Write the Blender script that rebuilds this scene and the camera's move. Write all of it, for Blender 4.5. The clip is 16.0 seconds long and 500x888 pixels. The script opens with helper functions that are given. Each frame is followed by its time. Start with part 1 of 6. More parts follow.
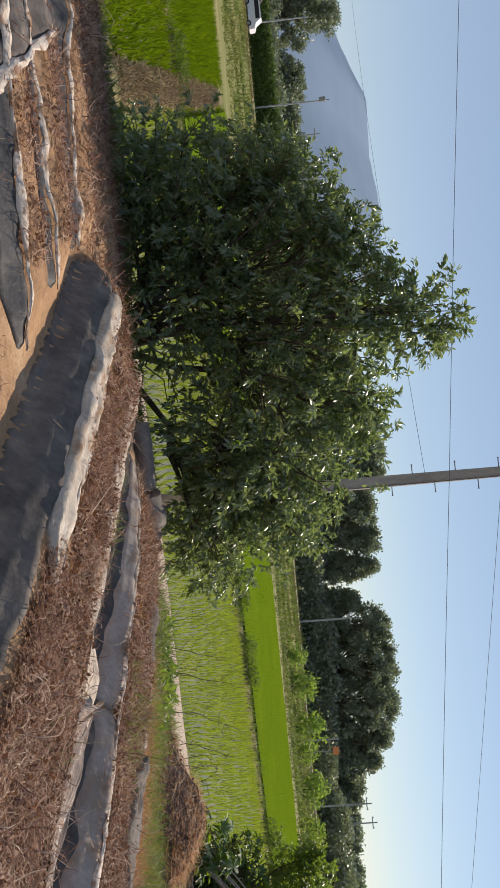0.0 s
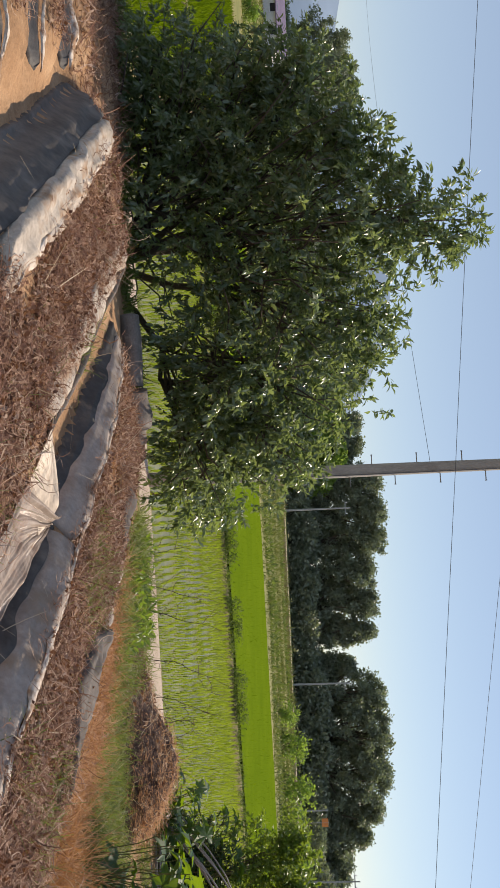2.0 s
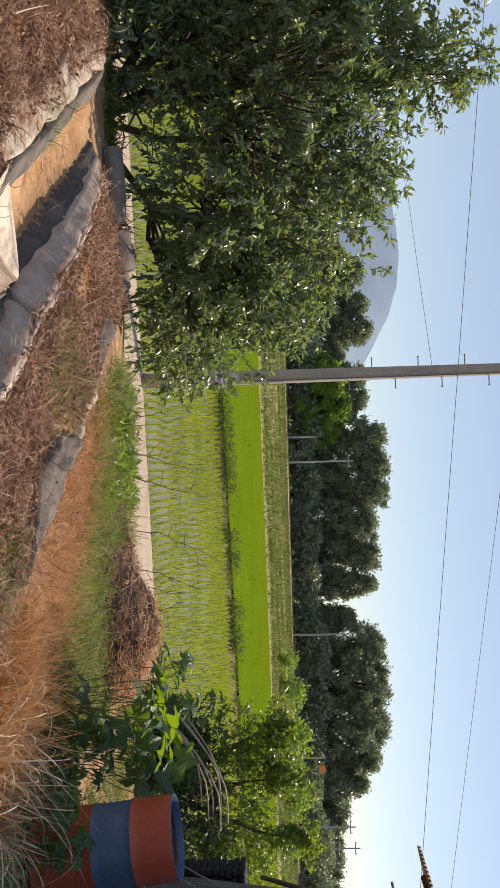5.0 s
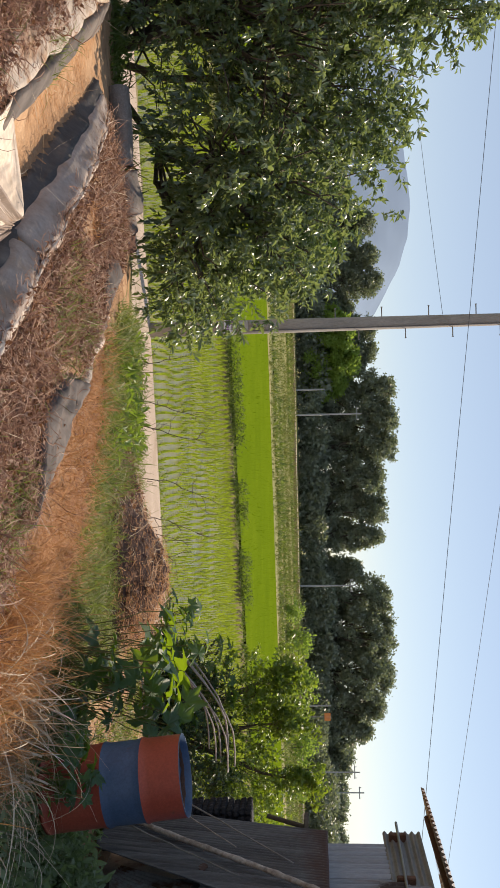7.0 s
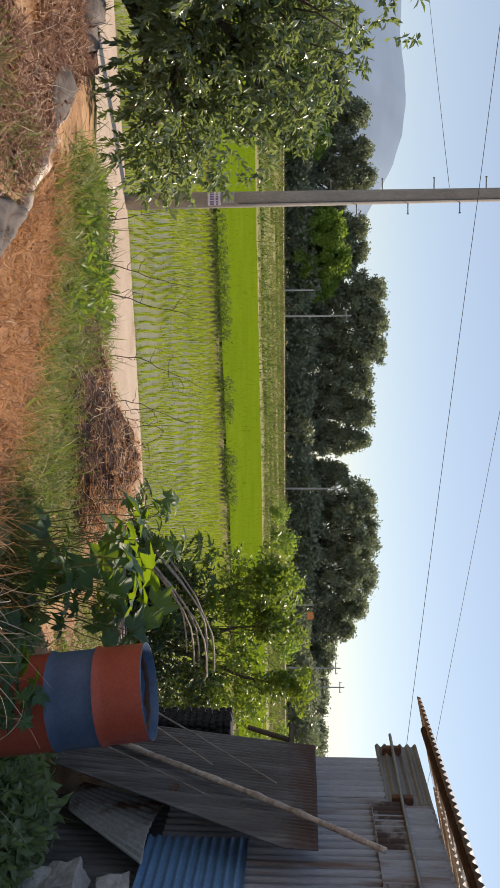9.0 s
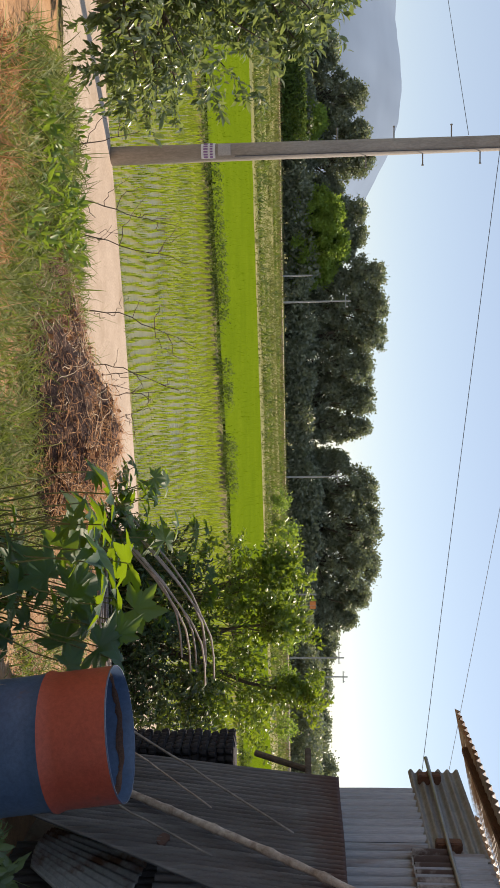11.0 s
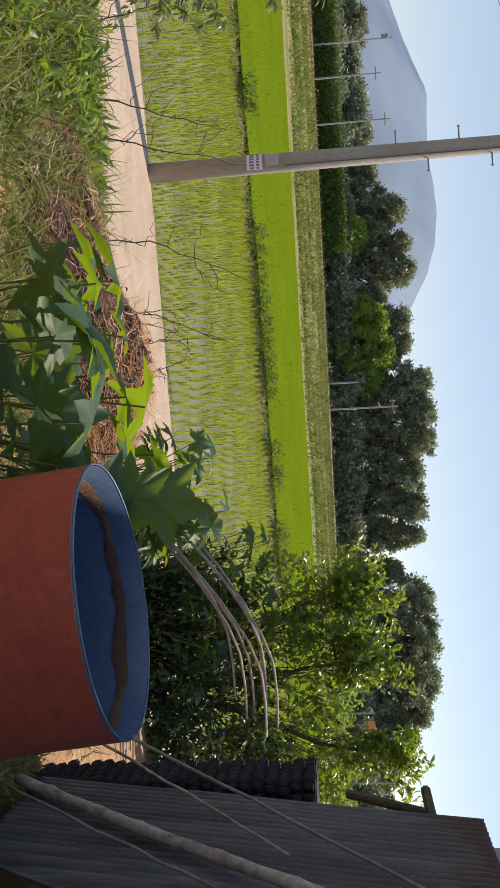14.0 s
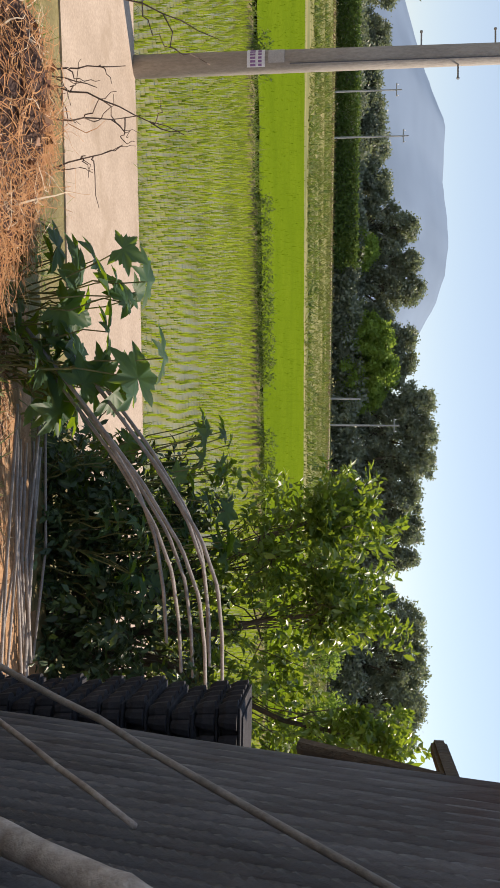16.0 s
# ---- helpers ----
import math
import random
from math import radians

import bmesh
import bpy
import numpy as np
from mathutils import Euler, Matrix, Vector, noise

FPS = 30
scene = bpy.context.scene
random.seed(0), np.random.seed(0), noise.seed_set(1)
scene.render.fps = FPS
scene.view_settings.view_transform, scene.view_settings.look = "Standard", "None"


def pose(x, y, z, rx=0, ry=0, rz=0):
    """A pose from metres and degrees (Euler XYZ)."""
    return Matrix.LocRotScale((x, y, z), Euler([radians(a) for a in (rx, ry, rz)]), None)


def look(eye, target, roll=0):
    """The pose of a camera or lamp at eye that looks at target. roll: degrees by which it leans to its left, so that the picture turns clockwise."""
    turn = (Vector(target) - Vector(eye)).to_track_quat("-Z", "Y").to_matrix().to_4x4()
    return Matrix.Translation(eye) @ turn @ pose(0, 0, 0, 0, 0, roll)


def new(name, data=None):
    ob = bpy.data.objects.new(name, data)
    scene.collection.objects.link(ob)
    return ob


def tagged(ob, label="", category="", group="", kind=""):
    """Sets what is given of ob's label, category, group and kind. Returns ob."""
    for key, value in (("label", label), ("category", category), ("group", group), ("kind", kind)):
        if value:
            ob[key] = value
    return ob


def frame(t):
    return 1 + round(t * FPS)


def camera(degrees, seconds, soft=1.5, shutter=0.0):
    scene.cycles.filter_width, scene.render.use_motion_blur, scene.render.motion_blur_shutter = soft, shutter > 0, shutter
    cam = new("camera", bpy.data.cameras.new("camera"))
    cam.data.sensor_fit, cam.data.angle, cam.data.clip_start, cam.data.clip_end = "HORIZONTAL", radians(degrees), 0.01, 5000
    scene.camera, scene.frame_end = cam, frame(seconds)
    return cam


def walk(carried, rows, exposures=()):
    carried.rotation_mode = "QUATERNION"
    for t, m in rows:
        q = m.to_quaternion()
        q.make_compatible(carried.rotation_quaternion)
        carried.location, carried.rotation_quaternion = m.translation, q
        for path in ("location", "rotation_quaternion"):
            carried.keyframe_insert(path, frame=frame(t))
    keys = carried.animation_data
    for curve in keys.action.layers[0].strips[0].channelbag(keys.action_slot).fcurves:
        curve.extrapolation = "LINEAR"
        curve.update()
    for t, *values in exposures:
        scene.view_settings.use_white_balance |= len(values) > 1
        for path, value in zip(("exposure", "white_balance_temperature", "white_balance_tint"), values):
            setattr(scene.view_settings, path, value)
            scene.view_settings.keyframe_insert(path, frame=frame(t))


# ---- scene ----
cam = camera(32.5, 16.0)
PATH = [
    (0, (0.379, 0.372, 1.401), (0.329, 2.368, 1.28), 84.9),
    (0.5, (0.732, 0.65, 1.375), (0.681, 2.646, 1.255), 85.7),
    (1, (1.141, 0.76, 1.363), (1.035, 2.754, 1.248), 86.7),
    (1.5, (1.535, 0.923, 1.342), (1.326, 2.908, 1.222), 87.9),
    (2, (1.97, 1.143, 1.33), (1.759, 3.129, 1.214), 87.3),
    (2.5, (2.356, 1.332, 1.346), (2.169, 3.319, 1.223), 87.3),
    (3, (2.688, 1.558, 1.342), (2.509, 3.546, 1.22), 86.4),
    (3.5, (2.93, 1.631, 1.385), (2.805, 3.623, 1.248), 87.2),
    (4, (2.958, 1.645, 1.419), (2.833, 3.636, 1.286), 88.2),
    (6.5, (2.981, 1.649, 1.422), (2.91, 3.643, 1.28), 88.6),
    (7, (3.009, 1.687, 1.414), (3.0, 3.681, 1.262), 88.8),
    (7.5, (3.054, 1.813, 1.377), (3.123, 3.806, 1.224), 89.1),
    (8, (3.115, 2.125, 1.336), (3.284, 4.112, 1.189), 89.9),
    (8.5, (3.192, 2.431, 1.301), (3.404, 4.415, 1.17), 89.7),
    (9, (3.293, 2.746, 1.362), (3.507, 4.73, 1.238), 89.9),
    (9.2, (3.303, 2.838, 1.367), (3.52, 4.822, 1.241), 90.1),
    (11.3, (3.651, 4.128, 1.249), (3.893, 6.109, 1.119), 89.0),
    (11.5, (3.696, 4.222, 1.242), (3.931, 6.203, 1.089), 88.6),
    (12, (3.982, 4.489, 1.168), (4.103, 6.485, 1.107), 89.4),
    (12.5, (4.19, 4.745, 1.163), (4.248, 6.743, 1.091), 90.8),
    (13, (4.313, 4.955, 1.155), (4.361, 6.95, 1.02), 88.5),
    (13.5, (4.584, 5.189, 1.044), (4.595, 7.183, 0.899), 88.8),
    (14, (4.803, 5.473, 0.993), (4.76, 7.46, 0.768), 87.2),
    (14.5, (5.133, 5.917, 0.87), (5.159, 7.903, 0.641), 88.0),
    (15, (5.399, 6.409, 0.904), (5.412, 8.396, 0.669), 89.1),
    (15.5, (5.508, 6.821, 1.022), (5.519, 8.807, 0.785), 88.7),
    (16, (5.635, 7.158, 1.023), (5.549, 9.143, 0.801), 90.7),
]
E_SUN, A_SUN = radians(43.5), radians(49)          # height, and turn from straight ahead towards the right
UNIT = 1.13                                       # metres in one unit of the plan
walk(cam, [(t, look(Vector(eye) * UNIT, Vector(target) * UNIT, roll)) for t, eye, target, roll in PATH], exposures=((0, 0.12, 6900, 14), (2, 0.24, 7100, 15), (4, 0.38, 7300, 16), (9, 0.38, 7450, 17), (12, 0.50, 7600, 17), (12.5, 0.34, 7300, 17), (13, 0.34, 7400, 17), (14, 0.42, 7250, 17), (14.5, 0.76, 7150, 17), (15, 0.78, 7200, 17), (15.5, 0.60, 7230, 17), (16, 0.52, 7250, 17)))

# ---- daylight ----
world = bpy.data.worlds.new("sky")
scene.world = world
world.use_nodes = True
wn = world.node_tree.nodes
sky = wn.new("ShaderNodeTexSky")
sky.sky_type, sky.sun_disc = "NISHITA", False
sky.sun_elevation, sky.sun_rotation = E_SUN, A_SUN
sky.air_density, sky.dust_density, sky.ozone_density = 1.0, 0.0, 2.2
wn["Background"].inputs[1].default_value = 0.101
haze = wn.new("ShaderNodeMix")
haze.data_type = "RGBA"
haze.inputs[0].default_value = 0.40
haze.inputs[7].default_value = (3.9, 5.2, 7.2, 1)     # even veil of summer haze
world.node_tree.links.new(sky.outputs[0], haze.inputs[6])
world.node_tree.links.new(haze.outputs[2], wn["Background"].inputs[0])
sun = new("sun", bpy.data.lights.new("sun", "SUN"))
sun.data.energy, sun.data.angle, sun.data.color = 4.8, radians(0.6), (1.0, 0.915, 0.79)
TO_SUN = Vector((math.sin(A_SUN) * math.cos(E_SUN), math.cos(A_SUN) * math.cos(E_SUN), math.sin(E_SUN)))
sun.matrix_world = look(TO_SUN * 60, (0, 0, 0))

# ---- materials ----
def shader(name, rough=0.8, metal=0.0, spec=0.5):
    mat = bpy.data.materials.new(name)
    mat.use_nodes = True
    nt = mat.node_tree
    b = nt.nodes["Principled BSDF"]
    b.inputs["Roughness"].default_value, b.inputs["Metallic"].default_value = rough, metal
    b.inputs["Specular IOR Level"].default_value = spec
    return mat, nt, b


def node(nt, kind, **values):
    n = nt.nodes.new(kind)
    for key, value in values.items():
        n.inputs[key].default_value = value
    return n


def ramp_of(nt, source, stops):
    r = nt.nodes.new("ShaderNodeValToRGB")
    el = r.color_ramp.elements
    while len(el) < len(stops):
        el.new(0.5)
    for e, (p, c) in zip(el, stops):
        e.position, e.color = p, (*c, 1)
    nt.links.new(source, r.inputs[0])
    return r.outputs[0]


def surface(name, stops, scale, rough=0.8, metal=0.0, bump=0.3, fine=None, spec=0.4, stretch=(1, 1, 1), dirt=None, dirt_scale=1.0, dirt_cut=(0.5, 0.62), depth=0.02):
    """Two scales of colour noise, grain relief, and stains of another colour."""
    mat, nt, b = shader(name, rough, metal, spec)
    link = nt.links.new
    geo = nt.nodes.new("ShaderNodeTexCoord")
    mp = node(nt, "ShaderNodeMapping")
    mp.inputs["Scale"].default_value = stretch
    link(geo.outputs["Object"], mp.inputs[0])
    n1 = node(nt, "ShaderNodeTexNoise", Scale=scale, Detail=8.0, Roughness=0.65)
    link(mp.outputs[0], n1.inputs["Vector"])
    col = ramp_of(nt, n1.outputs["Fac"], stops)
    n2 = node(nt, "ShaderNodeTexNoise", Scale=fine or scale * 9, Detail=4.0, Roughness=0.7)
    link(mp.outputs[0], n2.inputs["Vector"])
    mix = nt.nodes.new("ShaderNodeMix")
    mix.data_type, mix.blend_type = "RGBA", "OVERLAY"
    mix.inputs[0].default_value = 0.45
    link(col, mix.inputs[6])
    link(n2.outputs["Fac"], mix.inputs[7])
    out = mix.outputs[2]
    if dirt:
        n3 = node(nt, "ShaderNodeTexNoise", Scale=dirt_scale, Detail=6.0, Roughness=0.6)
        link(mp.outputs[0], n3.inputs["Vector"])
        cut = ramp_of(nt, n3.outputs["Fac"], ((dirt_cut[0], (0, 0, 0)), (dirt_cut[1], (1, 1, 1))))
        m2 = nt.nodes.new("ShaderNodeMix")
        m2.data_type = "RGBA"
        link(cut, m2.inputs[0])
        link(out, m2.inputs[6])
        m2.inputs[7].default_value = (*dirt, 1)
        out = m2.outputs[2]
    link(out, b.inputs["Base Color"])
    bp = node(nt, "ShaderNodeBump", Strength=bump, Distance=depth)
    link(n2.outputs["Fac"], bp.inputs["Height"])
    link(bp.outputs[0], b.inputs["Normal"])
    return mat


def leafy(name, stops, rough=0.45, through_part=0.35, glow=(0.25, 0.42, 0.04), patch=0.0, spec=0.4):
    """Blades and leaves: colour by piece, some light let through."""
    mat, nt, b = shader(name, rough, 0.0, spec)
    link = nt.links.new
    geo = nt.nodes.new("ShaderNodeNewGeometry")
    fac = geo.outputs["Random Per Island"]
    if patch:
        tc = nt.nodes.new("ShaderNodeTexCoord")
        n1 = node(nt, "ShaderNodeTexNoise", Scale=patch, Detail=3.0)
        link(tc.outputs["Object"], n1.inputs["Vector"])
        mx = nt.nodes.new("ShaderNodeMix")
        mx.inputs[0].default_value = 0.5
        link(fac, mx.inputs[2])
        link(n1.outputs["Fac"], mx.inputs[3])
        fac = mx.outputs[0]
    link(ramp_of(nt, fac, stops), b.inputs["Base Color"])
    if through_part:
        tr = node(nt, "ShaderNodeBsdfTranslucent")
        tr.inputs[0].default_value = (*glow, 1)
        ms = nt.nodes.new("ShaderNodeMixShader")
        ms.inputs[0].default_value = through_part
        link(b.outputs[0], ms.inputs[1])
        link(tr.outputs[0], ms.inputs[2])
        link(ms.outputs[0], nt.nodes["Material Output"].inputs[0])
    return mat


M_SOIL = surface("dry_soil", ((0.3, (0.27, 0.15, 0.075)), (0.55, (0.40, 0.24, 0.13)), (0.75, (0.50, 0.345, 0.215))), 2.2, 0.95, bump=0.7, fine=38, dirt=(0.22, 0.13, 0.07), dirt_scale=4.0, dirt_cut=(0.55, 0.72))
M_BANK = surface("bank_earth", ((0.3, (0.10, 0.085, 0.04)), (0.55, (0.20, 0.17, 0.07)), (0.75, (0.30, 0.24, 0.12))), 1.3, 0.95, bump=0.8, fine=22)
M_MEADOW = surface("rough_meadow", ((0.3, (0.10, 0.12, 0.03)), (0.5, (0.19, 0.19, 0.055)), (0.7, (0.30, 0.235, 0.10))), 0.25, 0.95, bump=0.6, fine=3.0, stretch=(0.4, 1.4, 1))
M_ROAD = surface("pale_concrete_road", ((0.3, (0.34, 0.265, 0.195)), (0.6, (0.43, 0.345, 0.265)), (0.8, (0.49, 0.41, 0.33))), 0.8, 0.9, bump=0.25, fine=30, dirt=(0.29, 0.22, 0.15), dirt_scale=1.4, dirt_cut=(0.56, 0.75))
M_FILM = surface("dusty_grey_mulch_film", ((0.3, (0.065, 0.057, 0.051)), (0.5, (0.108, 0.094, 0.084)), (0.72, (0.18, 0.155, 0.135))), 2.6, 0.7, bump=0.3, fine=14, dirt=(0.21, 0.175, 0.145), dirt_scale=4.5, dirt_cut=(0.5, 0.75), spec=0.2, depth=0.02)
M_FILMDARK = surface("black_mulch_film", ((0.3, (0.045, 0.044, 0.045)), (0.5, (0.075, 0.072, 0.07)), (0.72, (0.13, 0.12, 0.11))), 3.0, 0.6, bump=0.4, fine=14, dirt=(0.24, 0.19, 0.14), dirt_scale=5.0, dirt_cut=(0.60, 0.74), spec=0.3, depth=0.03)
M_TORN = surface("pale_torn_film", ((0.3, (0.52, 0.44, 0.36)), (0.55, (0.68, 0.60, 0.51)), (0.75, (0.80, 0.74, 0.66))), 7.0, 0.45, bump=0.5, fine=40, dirt=(0.30, 0.18, 0.105), dirt_scale=7.0, dirt_cut=(0.47, 0.60), spec=0.5)
M_TARP = surface("off_white_cloth", ((0.3, (0.44, 0.36, 0.28)), (0.55, (0.62, 0.525, 0.42)), (0.75, (0.74, 0.66, 0.55))), 2.6, 0.8, bump=0.35, fine=22, dirt=(0.40, 0.30, 0.2), dirt_scale=3.0, dirt_cut=(0.6, 0.75))
M_DEAD = leafy("dead_weed", ((0.0, (0.035, 0.02, 0.018)), (0.36, (0.105, 0.05, 0.036)), (0.58, (0.225, 0.115, 0.07)), (0.74, (0.45, 0.32, 0.235)), (1.0, (0.78, 0.68, 0.56))), 0.85, 0.15, (0.4, 0.18, 0.07), 3.2)
M_STRAW = leafy("dry_grass_blade", ((0.0, (0.22, 0.095, 0.04)), (0.4, (0.40, 0.195, 0.085)), (0.75, (0.53, 0.30, 0.14)), (1.0, (0.66, 0.50, 0.30))), 0.75, 0.25, (0.5, 0.27, 0.1), 1.5)
M_REED = leafy("pale_brown_reed", ((0.0, (0.36, 0.24, 0.14)), (0.5, (0.54, 0.40, 0.26)), (1.0, (0.70, 0.60, 0.45))), 0.7, 0.2, (0.45, 0.3, 0.15))
M_PALE = leafy("pale_straw", ((0.0, (0.40, 0.31, 0.20)), (1.0, (0.66, 0.56, 0.42))), 0.7, 0.2, (0.5, 0.4, 0.25))
M_GRASS = leafy("green_grass_blade", ((0.0, (0.055, 0.085, 0.02)), (0.40, (0.10, 0.138, 0.035)), (0.65, (0.20, 0.21, 0.068)), (1.0, (0.48, 0.38, 0.20))), 0.6, 0.32, (0.28, 0.38, 0.06), 2.2)
M_RICE = leafy("rice_blade", ((0.0, (0.15, 0.205, 0.022)), (0.5, (0.22, 0.27, 0.033)), (1.0, (0.33, 0.35, 0.065))), 0.6, 0.4, (0.40, 0.52, 0.03), 0.35)
M_RICE2 = leafy("dense_rice_blade", ((0.0, (0.092, 0.148, 0.008)), (0.5, (0.112, 0.17, 0.010)), (1.0, (0.135, 0.19, 0.013))), 0.9, 0.4, (0.20, 0.30, 0.006), 0.12, spec=0.0)
M_LEAF = leafy("dark_glossy_leaf", ((0.0, (0.07, 0.105, 0.062)), (0.5, (0.105, 0.15, 0.088)), (0.85, (0.15, 0.20, 0.12)), (1.0, (0.225, 0.265, 0.17))), 0.25, 0.40, (0.29, 0.38, 0.10), spec=1.0)
M_BUSHLEAF = leafy("shrub_leaf", ((0.0, (0.04, 0.085, 0.02)), (0.6, (0.08, 0.145, 0.03)), (1.0, (0.17, 0.24, 0.06))), 0.40, 0.28, (0.42, 0.58, 0.04), spec=0.5)
M_WEED = leafy("weed_leaf", ((0.0, (0.05, 0.085, 0.025)), (0.6, (0.09, 0.13, 0.04)), (1.0, (0.20, 0.21, 0.08))), 0.75, 0.25, (0.3, 0.42, 0.06), spec=0.15)
M_LUSH = leafy("soft_green_weed", ((0.0, (0.09, 0.14, 0.08)), (0.5, (0.15, 0.215, 0.12)), (0.85, (0.21, 0.27, 0.16)), (1.0, (0.34, 0.36, 0.22))), 0.5, 0.42, (0.3, 0.42, 0.12), 1.5, spec=0.5)
M_CASTOR = leafy("broad_lobed_leaf", ((0.0, (0.022, 0.058, 0.040)), (0.5, (0.034, 0.085, 0.050)), (0.8, (0.06, 0.13, 0.045)), (1.0, (0.12, 0.21, 0.05))), 0.52, 0.34, (0.34, 0.52, 0.02), 9.0, spec=0.35)
# far leaves are greyed and lightened, the air haze put into their colour
M_FARLEAF = leafy("haze_greyed_far_leaf", ((0.0, (0.13, 0.155, 0.115)), (0.6, (0.22, 0.245, 0.18)), (1.0, (0.38, 0.40, 0.30))), 0.42, 0.28, (0.28, 0.35, 0.14), 0.15)
M_FARLIGHT = leafy("far_light_leaf", ((0.0, (0.13, 0.20, 0.04)), (0.6, (0.20, 0.30, 0.06)), (1.0, (0.28, 0.38, 0.09))), 0.6, 0.4, (0.40, 0.56, 0.08), 0.15)
M_BARK = surface("bark", ((0.3, (0.05, 0.04, 0.03)), (0.6, (0.12, 0.095, 0.07)), (0.8, (0.2, 0.16, 0.12))), 6.0, 0.9, bump=0.8, stretch=(1, 1, 0.25))
M_STEM = surface("green_stalk", ((0.3, (0.10, 0.12, 0.035)), (0.7, (0.20, 0.17, 0.06))), 9.0, 0.6, bump=0.1)
M_TWIG = surface("grey_twig", ((0.3, (0.09, 0.06, 0.045)), (0.7, (0.22, 0.16, 0.12))), 8.0, 0.85, bump=0.4)
M_CONC = surface("weathered_concrete", ((0.3, (0.24, 0.22, 0.20)), (0.55, (0.33, 0.305, 0.28)), (0.75, (0.42, 0.39, 0.35))), 2.5, 0.85, bump=0.25, fine=45, stretch=(1, 1, 0.3), dirt=(0.17, 0.14, 0.115), dirt_scale=2.0, dirt_cut=(0.58, 0.75))
M_RED = surface("red_painted_steel", ((0.3, (0.29, 0.052, 0.032)), (0.6, (0.37, 0.075, 0.042)), (0.8, (0.44, 0.105, 0.06))), 3.0, 0.45, bump=0.08, fine=60, dirt=(0.16, 0.06, 0.035), dirt_scale=6.0, dirt_cut=(0.64, 0.74))
M_BLUE = surface("blue_painted_steel", ((0.3, (0.045, 0.082, 0.15)), (0.6, (0.06, 0.11, 0.195)), (0.8, (0.085, 0.14, 0.23))), 3.0, 0.42, bump=0.08, fine=60, dirt=(0.13, 0.075, 0.05), dirt_scale=5.0, dirt_cut=(0.66, 0.76))
M_WORN = surface("worn_rim", ((0.3, (0.07, 0.12, 0.21)), (0.6, (0.14, 0.19, 0.27)), (0.8, (0.38, 0.37, 0.37))), 8.0, 0.4, metal=0.3, bump=0.1)
M_RUST = surface("rust", ((0.3, (0.07, 0.036, 0.026)), (0.6, (0.14, 0.07, 0.045)), (0.8, (0.21, 0.115, 0.075))), 9.0, 0.9, bump=0.5)
M_TIN = surface("galvanised_sheet", ((0.3, (0.23, 0.245, 0.275)), (0.6, (0.31, 0.33, 0.380)), (0.8, (0.40, 0.42, 0.455))), 1.6, 0.48, metal=0.3, bump=0.2, fine=35, stretch=(1, 6.0, 0.4), dirt=(0.16, 0.11, 0.09), dirt_scale=1.8, dirt_cut=(0.56, 0.70))
M_TINRUST = surface("rusted_sheet", ((0.3, (0.30, 0.27, 0.23)), (0.5, (0.39, 0.36, 0.32)), (0.7, (0.48, 0.46, 0.42))), 2.5, 0.7, metal=0.15, bump=0.2, fine=35, dirt=(0.20, 0.10, 0.065), dirt_scale=2.4, dirt_cut=(0.56, 0.66))
M_TINOLD = surface("grey_brown_sheet", ((0.3, (0.155, 0.152, 0.15)), (0.5, (0.215, 0.213, 0.21)), (0.7, (0.28, 0.278, 0.275))), 2.5, 0.7, metal=0.1, bump=0.2, fine=35, dirt=(0.15, 0.08, 0.05), dirt_scale=2.0, dirt_cut=(0.6, 0.7))
M_ROOFTIN = surface("rusting_roof_sheet", ((0.3, (0.24, 0.225, 0.215)), (0.7, (0.36, 0.345, 0.335))), 1.5, 0.5, bump=0.1, fine=30, dirt=(0.14, 0.075, 0.05), dirt_scale=2.4, dirt_cut=(0.46, 0.62))
M_BLUETIN = surface("blue_corrugated_sheet", ((0.3, (0.09, 0.20, 0.36)), (0.6, (0.12, 0.26, 0.45)), (0.8, (0.17, 0.31, 0.48))), 2.0, 0.5, bump=0.1, fine=40)
M_SLATE = surface("weathered_brown_grey_sheet", ((0.3, (0.062, 0.061, 0.066)), (0.5, (0.112, 0.110, 0.117)), (0.7, (0.19, 0.19, 0.20))), 2.0, 0.52, bump=0.35, fine=30, stretch=(1, 5.0, 0.35), dirt=(0.08, 0.065, 0.06), dirt_scale=2.6, dirt_cut=(0.56, 0.70))
M_BLOCK = surface("pale_rubble", ((0.3, (0.26, 0.25, 0.24)), (0.55, (0.38, 0.365, 0.35)), (0.75, (0.5, 0.48, 0.46))), 6.0, 0.95, bump=0.7, fine=30)
M_CURL = surface("grey_sheet_with_rust", ((0.3, (0.28, 0.30, 0.32)), (0.6, (0.40, 0.42, 0.44)), (0.8, (0.5, 0.51, 0.52))), 3.0, 0.6, metal=0.2, bump=0.2, fine=30, dirt=(0.17, 0.09, 0.06), dirt_scale=2.6, dirt_cut=(0.50, 0.60))
M_STAIN = surface("brown_rust_stain", ((0.3, (0.06, 0.035, 0.03)), (0.6, (0.11, 0.06, 0.05)), (0.8, (0.17, 0.10, 0.08))), 7.0, 0.9, bump=0.3)
M_WOOD = surface("weathered_wood", ((0.3, (0.20, 0.145, 0.115)), (0.5, (0.37, 0.315, 0.275)), (0.7, (0.54, 0.49, 0.45))), 7.0, 0.85, bump=0.4, fine=28)
M_BEAM = surface("reddish_roof_beam", ((0.3, (0.06, 0.028, 0.022)), (0.6, (0.10, 0.05, 0.04)), (0.8, (0.15, 0.085, 0.065))), 5.0, 0.85, bump=0.3)
